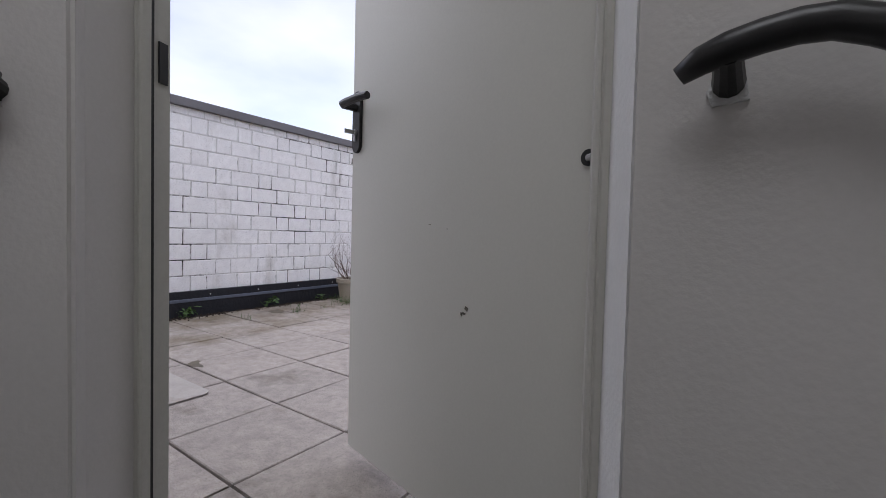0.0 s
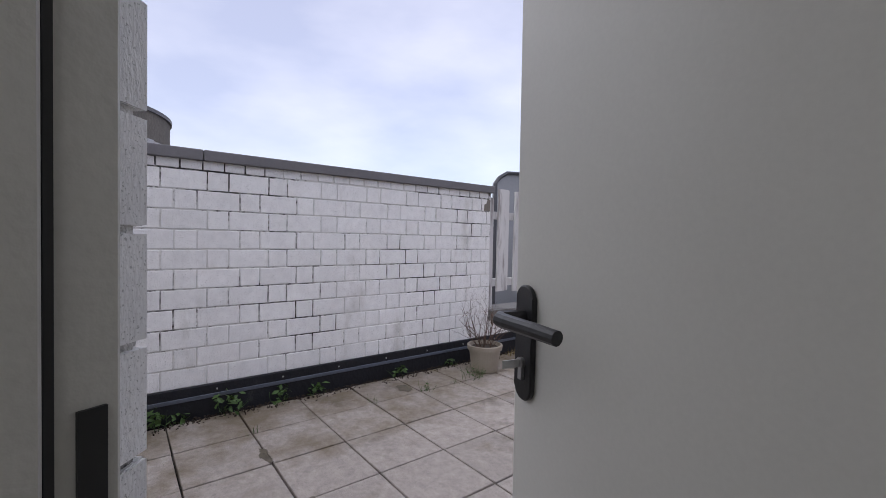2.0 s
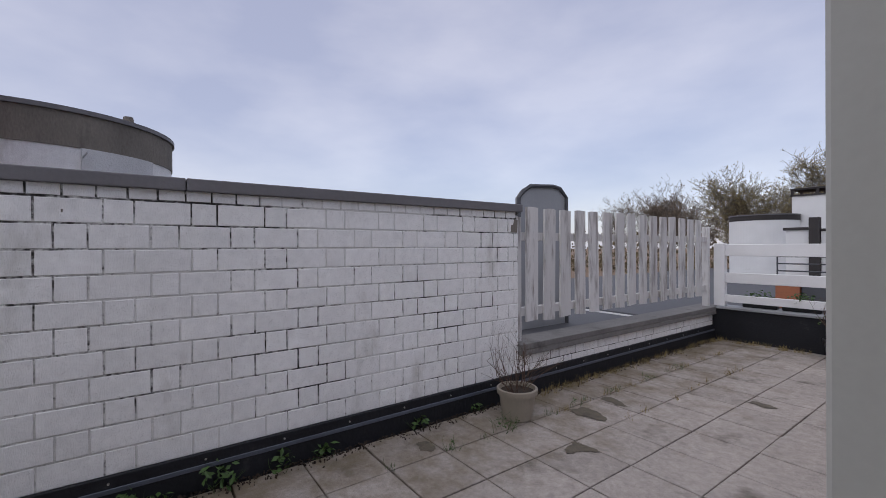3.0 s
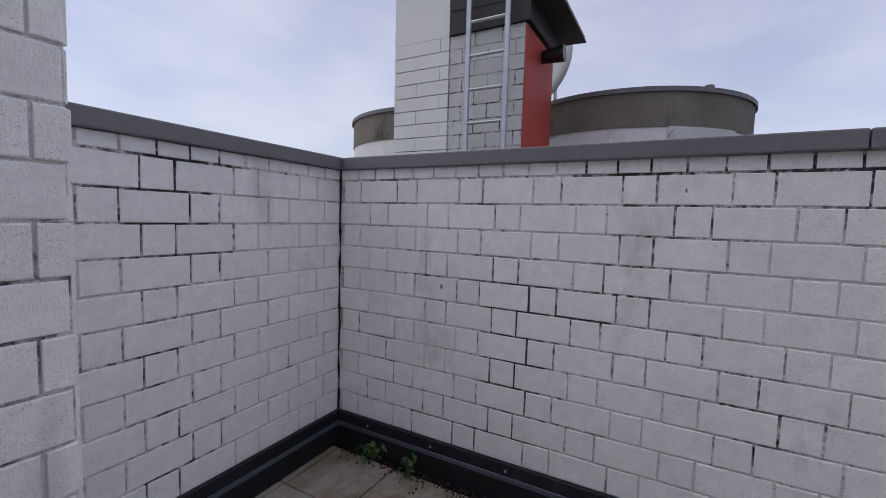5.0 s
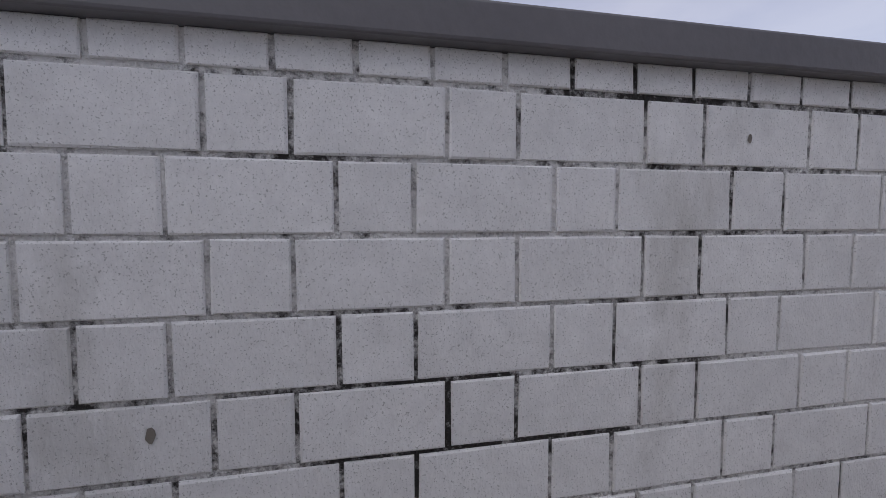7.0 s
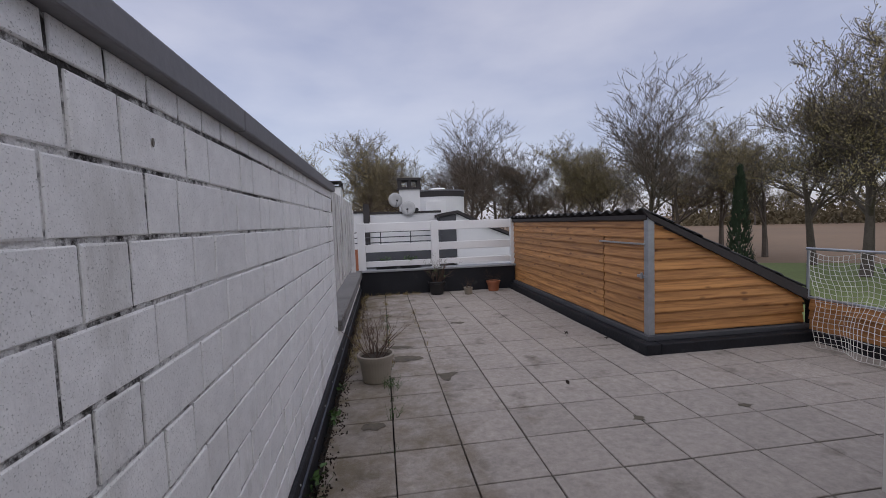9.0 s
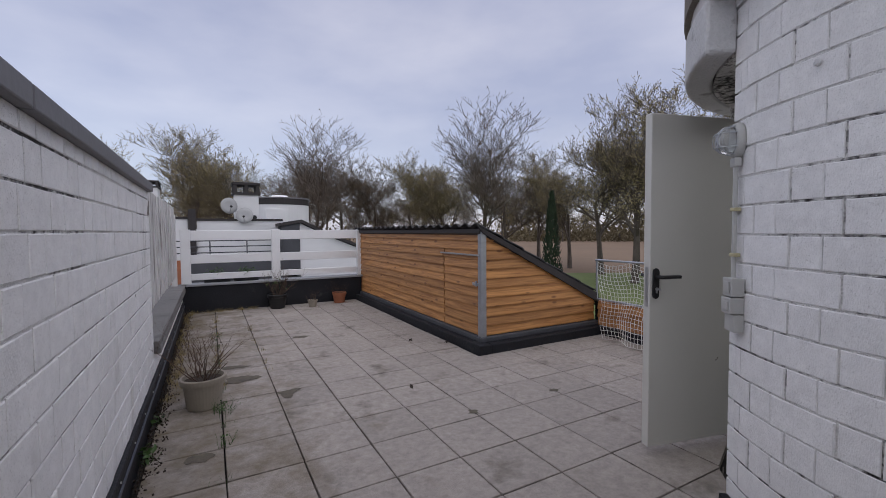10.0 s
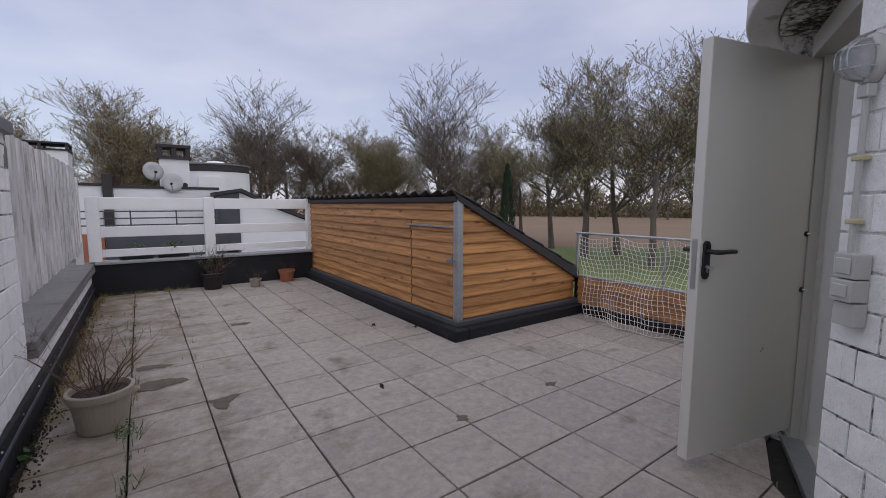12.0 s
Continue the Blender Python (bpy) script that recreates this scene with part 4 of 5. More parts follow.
# ---- white railing on the north parapet ----
railing = thing("white_railing", "white painted three-rail wooden railing on the parapet", "railing")
RY = YN + 0.10
for x in (-3.40, -2.02, -0.46):
    bm = B()
    box(bm, x - 0.07, x + 0.07, RY - 0.05, RY + 0.05, 0.468, 1.36)
    bevel(bm, 0.006)
    part("post", bm, WHITE_PAINT, railing)
for x0, x1 in ((-3.33, -2.09), (-1.95, -0.53)):
    for z0, z1 in ((1.18, 1.345), (0.80, 0.945), (0.525, 0.63)):
        bm = B()
        box(bm, x0, x1, RY - 0.022, RY + 0.022, z0, z1)
        bevel(bm, 0.005)
        part("rail", bm, WHITE_PAINT, railing)


# ---- pots and plants ----
def pot(name, label, at, r, h, mat, category="plant pot"):
    t = thing(name, label, category, at=at)
    bm = B()
    lathe(bm, [(r * 0.70, 0), (r * 0.74, 0.01), (r * 0.90, h * 0.80), (r * 1.0, h * 0.82), (r * 1.02, h * 0.98), (r * 0.99, h), (r * 0.90, h), (r * 0.86, h * 0.86), (r * 0.5, h * 0.85)], 36)
    part("body", bm, mat, t, smooth=False)
    bm = B()
    lathe(bm, [(r * 0.875, h * 0.80), (r * 0.87, h * 0.87), (r * 0.5, h * 0.90), (r * 0.02, h * 0.91)], 20)
    part("soil", bm, SOIL, t)
    return t


def twigs(seed, n, height, spread, z0, thick=0.0035, forks=3):
    """Thin dry stems that fork and lean outwards."""
    r = random.Random(seed)
    bm = B()
    def grow(p, d, length, rad, level):
        q = p
        for s in range(3):
            d2 = (d + Vector((r.uniform(-.36, .36), r.uniform(-.36, .36), r.uniform(-.1, .15)))).normalized()
            e = q + d2 * length / 3
            tube(bm, q, e, rad, rad * 0.8, 4)
            q, d, rad = e, d2, rad * 0.8
            if level < forks and r.random() < 0.8:
                side = (d + Vector((r.uniform(-.9, .9), r.uniform(-.9, .9), r.uniform(-.1, .4)))).normalized()
                grow(q, side, length * r.uniform(0.4, 0.65), rad * 0.75, level + 1)
    for i in range(n):
        a = r.uniform(0, math.tau)
        start = Vector((0.05 * math.cos(a), 0.05 * math.sin(a), z0))
        d = Vector((spread * math.cos(a) * r.random(), spread * math.sin(a) * r.random(), 1)).normalized()
        grow(start, d, height * r.uniform(0.6, 1.0), thick, 0)
    return bm


def leaves(seed, n, centre, radius, size, squash=0.6):
    """Single pointed leaves round a centre."""
    r = random.Random(seed)
    bm = B()
    for i in range(n):
        v = Vector((r.gauss(0, 1), r.gauss(0, 1), r.gauss(0, 1))).normalized() * radius * r.random() ** 0.5
        v.z *= squash
        m = Matrix.Translation(Vector(centre) + v) @ Euler((r.uniform(-1, 1), r.uniform(-1, 1), r.uniform(0, 6.3))).to_matrix().to_4x4()
        s = size * r.uniform(0.6, 1.3)
        vs = [bm.verts.new(m @ Vector(q)) for q in ((0, -s, 0), (s * 0.55, -s * 0.1, 0.15 * s), (0, s, 0), (-s * 0.55, -s * 0.1, 0.15 * s))]
        bm.faces.new(vs)
    return bm


big_pot = pot("planter_pot", "round beige plastic pot with a dry bare shrub on the paving", (-3.115, 3.07, 0), 0.155, 0.235, POT)
part("shrub", twigs(3, 20, 0.38, 1.3, 0.19, 0.0036, 4), TWIG, big_pot, "dry bare brown shrub")
p2 = pot("planter_pot", "black pot with a leafless shrub by the parapet", (-2.05, 7.18, 0), 0.16, 0.24, BLACK)
part("shrub", twigs(5, 18, 0.40, 0.9, 0.2, 0.005), TWIG, p2, "thin grey shrub")
part("foliage", leaves(6, 60, (0, 0, 0.42), 0.22, 0.02), LEAF, p2)
p3 = pot("planter_pot", "small beige pot with dry stems by the parapet", (-1.50, 6.98, 0), 0.085, 0.125, POT)
part("stems", twigs(8, 8, 0.17, 0.9, 0.1, 0.0025, 2), TWIG, p3)
p4 = pot("planter_pot", "terracotta pot with thin dry stems by the parapet", (-0.97, 7.20, 0), 0.13, 0.19, TERRACOTTA)
part("stems", twigs(9, 12, 0.22, 1.3, 0.15, 0.0022, 2), TWIG, p4)
for x in (-2.95, -2.50):
    tr = thing("window_box", "black plant trough with straggly greenery on the parapet sill", "planter", at=(x, YN + 0.205, 0.468))
    bm = B()
    box(bm, -0.20, 0.20, -0.05, 0.055, 0.0, 0.11)
    bevel(bm, 0.01)
    part("trough", bm, BLACK, tr)
    part("greenery", leaves(int(-x * 10), 90, (0, 0, 0.17), 0.19, 0.022, 0.4), LEAF, tr)["kind"] = "stuff"
# weeds along the wall foot
for i, (y, n, s) in enumerate([(q[0], int(q[1] * 1.4), q[2] * 1.25) for q in [(-1.05, 22, 0.05), (-0.80, 16, 0.045), (0.22, 28, 0.075), (0.65, 22, 0.06), (0.78, 10, 0.03), (1.05, 30, 0.07), (1.37, 20, 0.055), (1.65, 16, 0.045), (2.35, 12, 0.045), (2.9, 8, 0.03)]]):
    w = thing("weed", "small green weed growing in the wall foot joint", "weed", group="weeds along the wall", at=(XW + 0.065, y, 0))
    part("leaves", leaves(40 + i, n, (0, 0, s * 0.9), s * 1.2, 0.025, 0.8), LEAF, w)
    part("stems", twigs(60 + i, 4, s * 1.3, 1.0, 0.0, 0.0016, 1), LEAF, w)["kind"] = "stuff"


def tufts(seed, spots, height, blades):
    r = random.Random(seed)
    bm = B()
    for x, y in spots:
        for k in range(blades):
            a, l = r.uniform(0, math.tau), height * r.uniform(0.4, 1.1)
            bx, by = x + r.gauss(0, 0.02), y + r.gauss(0, 0.02)
            lean = r.uniform(0.1, 0.8) * l
            w = 0.0018
            vs = [bm.verts.new(q) for q in ((bx - w * math.sin(a), by + w * math.cos(a), 0), (bx + w * math.sin(a), by - w * math.cos(a), 0), (bx + lean * math.cos(a), by + lean * math.sin(a), l))]
            bm.faces.new(vs)
    return bm


r2 = random.Random(12)
spots = [(-3.36 + r2.gauss(0, 0.03), r2.uniform(3.3, 7.3)) for _ in range(70)] + [(r2.uniform(-3.35, -2.3), 7.3 + r2.gauss(0, .03)) for _ in range(35)]
tagged(part("dry_grass_tufts", tufts(2, spots, 0.07, 14), DRY_GRASS), "dry yellow grass tufts along the wall foot", "grass", kind="stuff")
spots = [(-3.0 + r2.gauss(0, 0.02), r2.uniform(3.3, 7.0)) for _ in range(26)] + [(-2.6 + r2.gauss(0, 0.02), r2.uniform(3.4, 6.8)) for _ in range(12)]
tagged(part("dry_grass_tufts", tufts(21, spots, 0.06, 10), DRY_GRASS), "dry straggly grass in the paving joints", "grass", kind="stuff")
for i, (y, n, s) in enumerate(((2.78, 26, 0.10), (2.86, 16, 0.07), (2.36, 10, 0.06), (2.95, 12, 0.05), (3.62, 14, 0.05), (4.15, 14, 0.05), (4.75, 12, 0.05), (5.35, 12, 0.05))):
    w = thing("weed", "thin upright green weed sprouting from a paving joint", "weed", group="weeds in the joint", at=(-3.0, y, 0))
    part("leaves", leaves(140 + i, n, (0, 0, s * 0.75), s * 0.5, 0.009, 1.2), LEAF, w)
    part("stems", twigs(160 + i, 5, s * 1.4, 0.6, 0.0, 0.0016, 1), LEAF, w)["kind"] = "stuff"
spots = [(-3.0 + r2.gauss(0, 0.008), y) for y in (1.12, 1.9, 2.32, 2.35, 2.62, 2.9, 3.3, 3.34, 3.8, 4.3, 4.9, 5.2)]
tagged(part("joint_weeds", tufts(3, spots, 0.055, 12), LEAF), "thin green weeds sprouting from a paving joint", "weed", kind="stuff")
rr = random.Random(33)
bm = B()
for i in range(2800):
    y = rr.uniform(YS + 0.1, 7.3)
    s = rr.uniform(0.002, 0.007)
    x = XW + 0.03 + abs(rr.gauss(0, 0.05))
    q = Euler((rr.uniform(0, 3), rr.uniform(0, 3), rr.uniform(0, 3))).to_matrix().to_4x4()
    box(bm, -s, s, -s * 0.7, s * 0.7, -s * 0.4, s * 0.4, Matrix.Translation((x, y, s * 0.5)) @ q)
tagged(part("gutter_debris", bm, SOIL), "dark crumbs of soil and dead leaves along the wall foot", "debris", kind="stuff")
for i, (x, y) in enumerate([(-0.98, 4.02), (-1.6, 2.62), (-0.66, 3.7)]):
    lf = thing("dead_leaf", "dark curled dead leaf on the paving", "leaf", at=(x, y, 0.003))
    part("blade", leaves(70 + i, 4, (0, 0, 0.008), 0.018, 0.022, 0.3), SOIL, lf)
bm = B()
corner = [(-1.735 + 0.04 * math.cos(a), 0.95 + 0.04 * math.sin(a)) for a in (0.0, 0.4, 0.8, 1.2, 1.571)]
prism(bm, [(-2.20, 0.50), (-1.695, 0.50)] + corner + [(-2.20, 0.985)], 2, 0.0022, 0.0065)
tagged(part("access_plate", bm, PALE_PLATE), "pale flat access plate lying in the paving", "plate")


def damp_patch(outline, label="dark damp stain on the paving"):
    """A thin dark film in a joint corner."""
    r = random.Random(int(abs(outline[0][0] * 91 + outline[0][1] * 57) * 10))
    for level in range(4):
        finer = []
        for a, b in zip(outline, outline[1:] + outline[:1]):
            k = 0.22 * math.hypot(b[0] - a[0], b[1] - a[1])
            finer += [a, ((a[0] + b[0]) / 2 + r.uniform(-k, k), (a[1] + b[1]) / 2 + r.uniform(-k, k))]
        outline = finer
    bm = B()
    prism(bm, outline, 2, 0.0016, 0.0024)
    tagged(part("damp_stain", bm, DAMP), label, "stain")


damp_patch([(-2.595, 3.07), (-2.56, 2.93), (-2.52, 2.90), (-2.49, 2.98), (-2.42, 3.06), (-2.40, 3.085), (-2.50, 3.09), (-2.59, 3.09)])
damp_patch([(-2.79, 1.08), (-2.70, 1.06), (-2.61, 1.08), (-2.60, 1.095), (-2.70, 1.10), (-2.78, 1.10)])
damp_patch([(-2.195, 1.11), (-2.12, 1.105), (-2.06, 1.12), (-2.10, 1.14), (-2.16, 1.15), (-2.195, 1.17)])
damp_patch([(-3.20, 2.20), (-3.10, 2.17), (-3.05, 2.22), (-3.07, 2.27), (-3.15, 2.29)])
damp_patch([(-2.98, 3.52), (-2.82, 3.49), (-2.66, 3.55), (-2.70, 3.62), (-2.95, 3.63)])
damp_patch([(-2.96, 3.92), (-2.80, 3.90), (-2.70, 3.97), (-2.85, 4.02), (-2.97, 4.02)])
damp_patch([(-2.18, 4.85), (-2.05, 4.82), (-1.98, 4.88), (-2.06, 4.93), (-2.17, 4.92)])
damp_patch([(-0.66, 1.99), (-0.60, 1.96), (-0.53, 1.99), (-0.58, 2.015), (-0.63, 2.02)])
damp_patch([(-1.46, 1.96), (-1.38, 1.93), (-1.36, 1.98), (-1.42, 2.02)])

# ---- neighbours' roofs ----
def chimney(at, wx, wy, h, red=False, label="white chimney stack with a dark open cap"):
    """A stack with a dark cap on corner posts. at: middle of its foot."""
    t = thing("chimney", label, "chimney", group="chimneys on the roofs", at=at)
    bm = B()
    box(bm, -wx / 2, wx / 2, -wy / 2, wy / 2, 0, h)
    part("stack", bm, WHITE_HOUSE, t)
    bm = B()
    o = 0.05
    box(bm, -wx / 2 - o, wx / 2 + o, -wy / 2 - o, wy / 2 + o, h, h + 0.07)
    part("cap_base", bm, DARK_TRIM, t)
    for sx in (-1, 0, 1):
        for sy in (-1, 1):
            bm = B()
            x, y = sx * (wx / 2 - 0.02), sy * (wy / 2 - 0.02)
            box(bm, x - 0.05, x + 0.05, y - 0.05, y + 0.05, h + 0.07, h + 0.27)
            part("cap_post", bm, DARK_TRIM, t)
    bm = B()
    box(bm, -wx / 2 - o, wx / 2 + o, -wy / 2 - o, wy / 2 + o, h + 0.27, h + 0.35)
    bevel(bm, 0.01)
    part("cap_slab", bm, DARK_TRIM, t)
    return t


def dish(at, r, rz, tilt=20):
    t = thing("satellite_dish", "round grey satellite dish on an arm", "satellite dish", at=at, rz=rz)
    bm = B()
    lathe(bm, [(0.02, 0.0), (r * 0.5, r * 0.05), (r, r * 0.2), (r, r * 0.2 + 0.012), (r * 0.5, r * 0.05 + 0.015), (0.02, 0.015)], 32, pose(0, 0, 0, 90 - tilt))
    part("reflector", bm, DISH, t, smooth=True)
    bm = B()
    bent_tube(bm, [(0, -0.02, -r * 0.8), (0, -r * 0.5, -r * 0.7), (0, -r * 0.85, -r * 0.15)], 0.012, 8)
    part("arm", bm, STEEL, t)
    bm = B()
    tube(bm, (0, -r * 0.92, -r * 0.12), (0, -r * 0.75, -r * 0.08), 0.03, sides=12)
    part("receiver", bm, BLACK, t)
    bm = B()
    tube(bm, (0, 0.0, 0.0), (0, 0.22, 0.0), 0.02, sides=10)
    part("mount", bm, STEEL, t)
    return t


def round_tower(at, r, z_top, ring, label, weathered=True):
    t = thing("neighbour_tower", label, "tower", group="round roof towers", at=at)
    bm = B()
    arc_block(bm, (0, 0), 0.02, r, 0, 360, 0, z_top - ring, 64)
    part("wall", bm, WHITE_BRICK if weathered else WHITE_HOUSE, t)
    bm = B()
    arc_block(bm, (0, 0), 0.02, r + 0.012, 0, 360, z_top - ring, z_top, 64)
    part("fascia", bm, CONCRETE if weathered else DARK_TRIM, t, "dark fascia ring")
    bm = B()
    arc_block(bm, (0, 0), 0.02, r + 0.035, 0, 360, z_top, z_top + 0.045, 64)
    part("roof_edge", bm, COPING, t, "pale metal roof edge")
    return t


# west neighbour: roof, chimney with ladder, towers
bm = B()
box(bm, -11.5, -3.76, -5.0, 7.0, -2.75, 0.2)
structure("neighbour_house_west", bm, WHITE_HOUSE, "white neighbouring house with flat roof", "house")
bm = B()
box(bm, -11.4, -3.80, -4.9, 6.9, 0.2, 0.23)
structure("neighbour_roof_west", bm, SLATE, "dark flat roof of the next house", "roof")
tw = round_tower((-7.40, -0.25, 0.2), 1.29, 2.44, 0.33, "round white brick tower with brown concrete ring on the next roof")
bm = B()
arc_block(bm, (0, 0), 1.29, 1.312, 22, 55, 1.88, 2.11, 12)
part("lintel", bm, OLD_WHITE, tw, "flaking white concrete lintel")
bm = B()
tube(bm, (1.2, 0.5, 2.02), (1.36, 0.55, 2.05), 0.008, sides=6)
part("hook", bm, STEEL, tw)
for i in range(7):
    bm = B()
    a = radians(70 + i * 22)
    tube(bm, (0.9 * math.cos(a), 0.9 * math.sin(a), 2.6), (0.9 * math.cos(a), 0.9 * math.sin(a), 2.70), 0.07, 0.05, sides=7)
    part("roof_stone", bm, CONCRETE, tw)
round_tower((-7.14, -2.75, 0.2), 1.29, 2.45, 0.33, "round white brick tower with brown concrete ring on the next roof")

CX0, CX1, CY0, CY1 = -5.82, -5.0, -2.10, -0.79
stack = thing("ladder_chimney", "tall white brick chimney stack with red side, ladder and dark cap", "chimney", at=(0, 0, 0))
bm = B()
box(bm, CX0, CX1 - 0.012, CY0, CY1 - 0.012, 0.2, 2.96)
part("stack_core", bm, JOINT, stack)
bm = B()
box(bm, CX0, CX1 + 0.004, CY0 - 0.004, CY1 - 0.722, 3.0, 3.75)
part("upper_stack", bm, WHITE_HOUSE, stack, "smooth white upper stack")
bm = B()
box(bm, CX0, CX1, CY1 - 0.012, CY1, 0.2, 2.98)
part("red_side", bm, RED, stack, "red painted side wall")
bm = B()
for zz in range(22):
    z = 0.25 + zz * COURSE
    for k in range(7):
        y0 = CY0 + (k * 0.5 if zz % 2 else k * 0.5 - 0.25)
        a, b = max(y0 + 0.002, CY0), min(y0 + 0.498, CY1 - 0.72)
        if b - a > 0.03:
            box(bm, CX1 - 0.03, CX1 + 0.006, a, b, z + 0.004, z + 0.121)
part("stack_brickwork", bm, WHITE_HOUSE, stack, "clean white painted bricks")["kind"] = "stuff"
bm = B()
for zz in range(22):
    z = 0.25 + zz * COURSE
    for k in range(4):
        y0 = CY1 - 0.715 + (k * 0.25 if zz % 2 else k * 0.25 - 0.125)
        a, b = max(y0 + 0.006, CY1 - 0.71), min(y0 + 0.244, CY1 - 0.016)
        if b - a > 0.03:
            box(bm, CX1 - 0.03, CX1 - 0.006, a, b, z + 0.006, z + 0.119)
part("worn_brickwork", bm, OLD_WHITE, stack, "worn flaking white bricks")["kind"] = "stuff"
bm = B()
box(bm, CX0 - 0.04, CX1 + 0.02, CY1 - 0.70, CY1 + 0.03, 3.0, 3.42)
part("cap_wall", bm, DARK_TRIM, stack, "dark brown cladding of the cap")
bm = B()
prism(bm, [(CY1 - 0.70, 3.20), (CY1 + 0.26, 3.17), (CY1 + 0.24, 3.24), (CY1 - 0.70, 3.44)], 0, CX0 - 0.25, CX1 + 0.025)
part("cap_roof", bm, DARK_TRIM, stack, "dark overhanging cap roof")
for y in (-1.27, -0.92):
    bm = B()
    box(bm, CX1 + 0.09, CX1 + 0.12, y - 0.022, y + 0.022, 1.2, 3.3)
    bevel(bm, 0.006)
    part("ladder_stile", bm, GALV, stack, "galvanised ladder stile")
for k in range(7):
    bm = B()
    z = 1.35 + k * 0.28
    tube(bm, (CX1 + 0.105, -1.25, z), (CX1 + 0.105, -0.94, z), 0.014, sides=8)
    part("ladder_rung", bm, GALV, stack)
for x, y, z, s in ((CX0 + 0.36, CY1, 2.86, 1), (CX1 - 0.35, CY0, 2.83, -1)):
    bm = B()
    tube(bm, (x, y, z), (x, y + s * 0.20, z + 0.01), 0.055, 0.075, 14)
    part("floodlight", bm, BLACK, stack, "black floodlight on the chimney side")
big_dish = dish((-6.90, -1.18, 3.22), 0.50, 62, 12)
bm = B()
tube(bm, (0, 0.20, -0.53), (0, 0.20, 0.03), 0.025, sides=10)
part("mast", bm, STEEL, big_dish)
hood = thing("rounded_panel", "grey panel with dark rim and clipped top corners behind the fence", "panel")
bm = B()
prism(bm, [(4.72, 0.2), (5.69, 0.2), (5.69, 2.03), (5.55, 2.15), (5.40, 2.17), (4.95, 2.14), (4.80, 2.06), (4.72, 1.97)], 0, -4.75, -4.70)
part("board", bm, PANEL_GREY, hood)
bm = B()
bent_tube(bm, [(-4.69, 4.72, 0.2), (-4.69, 4.72, 1.97), (-4.69, 4.80, 2.06), (-4.69, 4.95, 2.14), (-4.69, 5.40, 2.17), (-4.69, 5.55, 2.15), (-4.69, 5.69, 2.03), (-4.69, 5.69, 0.2)], 0.028, 6)
part("rim", bm, SLATE, hood, "dark rim")

# north neighbours
bm = B()
box(bm, -12.0, 1.4, 8.35, 28.0, -2.75, 0.0)
structure("neighbour_house_north", bm, WHITE_HOUSE, "white neighbouring house with flat roof terrace", "house")
bm = B()
box(bm, -11.9, 1.3, 8.4, 27.9, 0.0, 0.03)
structure("neighbour_roof_north", bm, SLATE, "dark flat roof terrace of the next house", "roof")
bm = B()
box(bm, -3.95, -3.55, 12.3, 12.6, 0, 1.66)
box(bm, -3.34, -1.2, 12.3, 12.6, 0, 1.62)
box(bm, -3.55, -3.34, 12.32, 12.6, 0, 1.4)
structure("neighbour_wall_white", bm, WHITE_HOUSE, "white terrace wall of the next house", "wall")
bm = B()
box(bm, -3.99, -3.54, 12.27, 12.63, 1.662, 1.72)
box(bm, -3.36, -1.2, 12.27, 12.63, 1.622, 1.68)
structure("neighbour_wall_coping", bm, DARK_TRIM, "dark coping on the white terrace wall", "coping")
bm = B()
box(bm, -3.53, -3.36, 12.2, 12.36, 0, 1.92)
structure("neighbour_flue", bm, DARK_TRIM, "dark square flue post", "flue")
bm = B()
box(bm, -3.5, -1.2, 11.6, 11.8, 0.0, 0.62)
structure("neighbour_parapet_grey", bm, SLATE, "dark grey clad parapet of the next terrace", "wall")
bm = B()
box(bm, -3.92, -3.52, 11.55, 11.8, 0.0, 0.62)
structure("neighbour_parapet_orange", bm, TERRACOTTA, "orange-brown panel in the next parapet", "wall")
nr = thing("neighbour_rail", "thin dark metal railing on the next terrace", "railing")
for z in (0.80, 0.95, 1.10):
    bm = B()
    tube(bm, (-3.9, 11.6, z), (-1.3, 11.6, z), 0.014, sides=6)
    part("bar", bm, SLATE, nr)
for x in (-3.9, -3.05, -2.2, -1.35):
    bm = B()
    tube(bm, (x, 11.6, 0.6), (x, 11.6, 1.12), 0.016, sides=6)
    part("post", bm, SLATE, nr)
chimney((-2.11, 12.85, 0), 0.62, 0.55, 2.36)
chimney((-6.1, 24.9, 0), 1.75, 1.3, 3.5)
round_tower((-7.9, 23.8, 0), 1.29, 2.66, 0.22, "round white tower with dark roof ring on a farther house", False)
dish((-2.58, 12.40, 2.03), 0.22, 20, 5)
dish((-2.18, 12.28, 1.76), 0.22, -15, 10)
bm = B()
tube(bm, (-1.93, 12.58, 1.72), (-1.93, 12.50, 1.72), 0.07, sides=14)
tagged(part("vent_outlet", bm, BLACK), "black round vent outlet on the chimney wall", "vent")
nt = round_tower((-0.87, 15.2, 0), 0.96, 2.42, 0.20, "round white tower with dark roof ring on the next house", False)
bm = B()
lathe(bm, [(0.36, 2.46), (0.33, 2.52), (0.22, 2.58), (0.02, 2.60)], 24)
part("skylight_dome", bm, WHITE_PAINT, nt, "pale skylight dome", smooth=True)
bm = B()
box(bm, -0.58, 0.12, -1.0, -0.9, 0.3, 2.05)
part("door_panel", bm, WHITE_PAINT, nt)
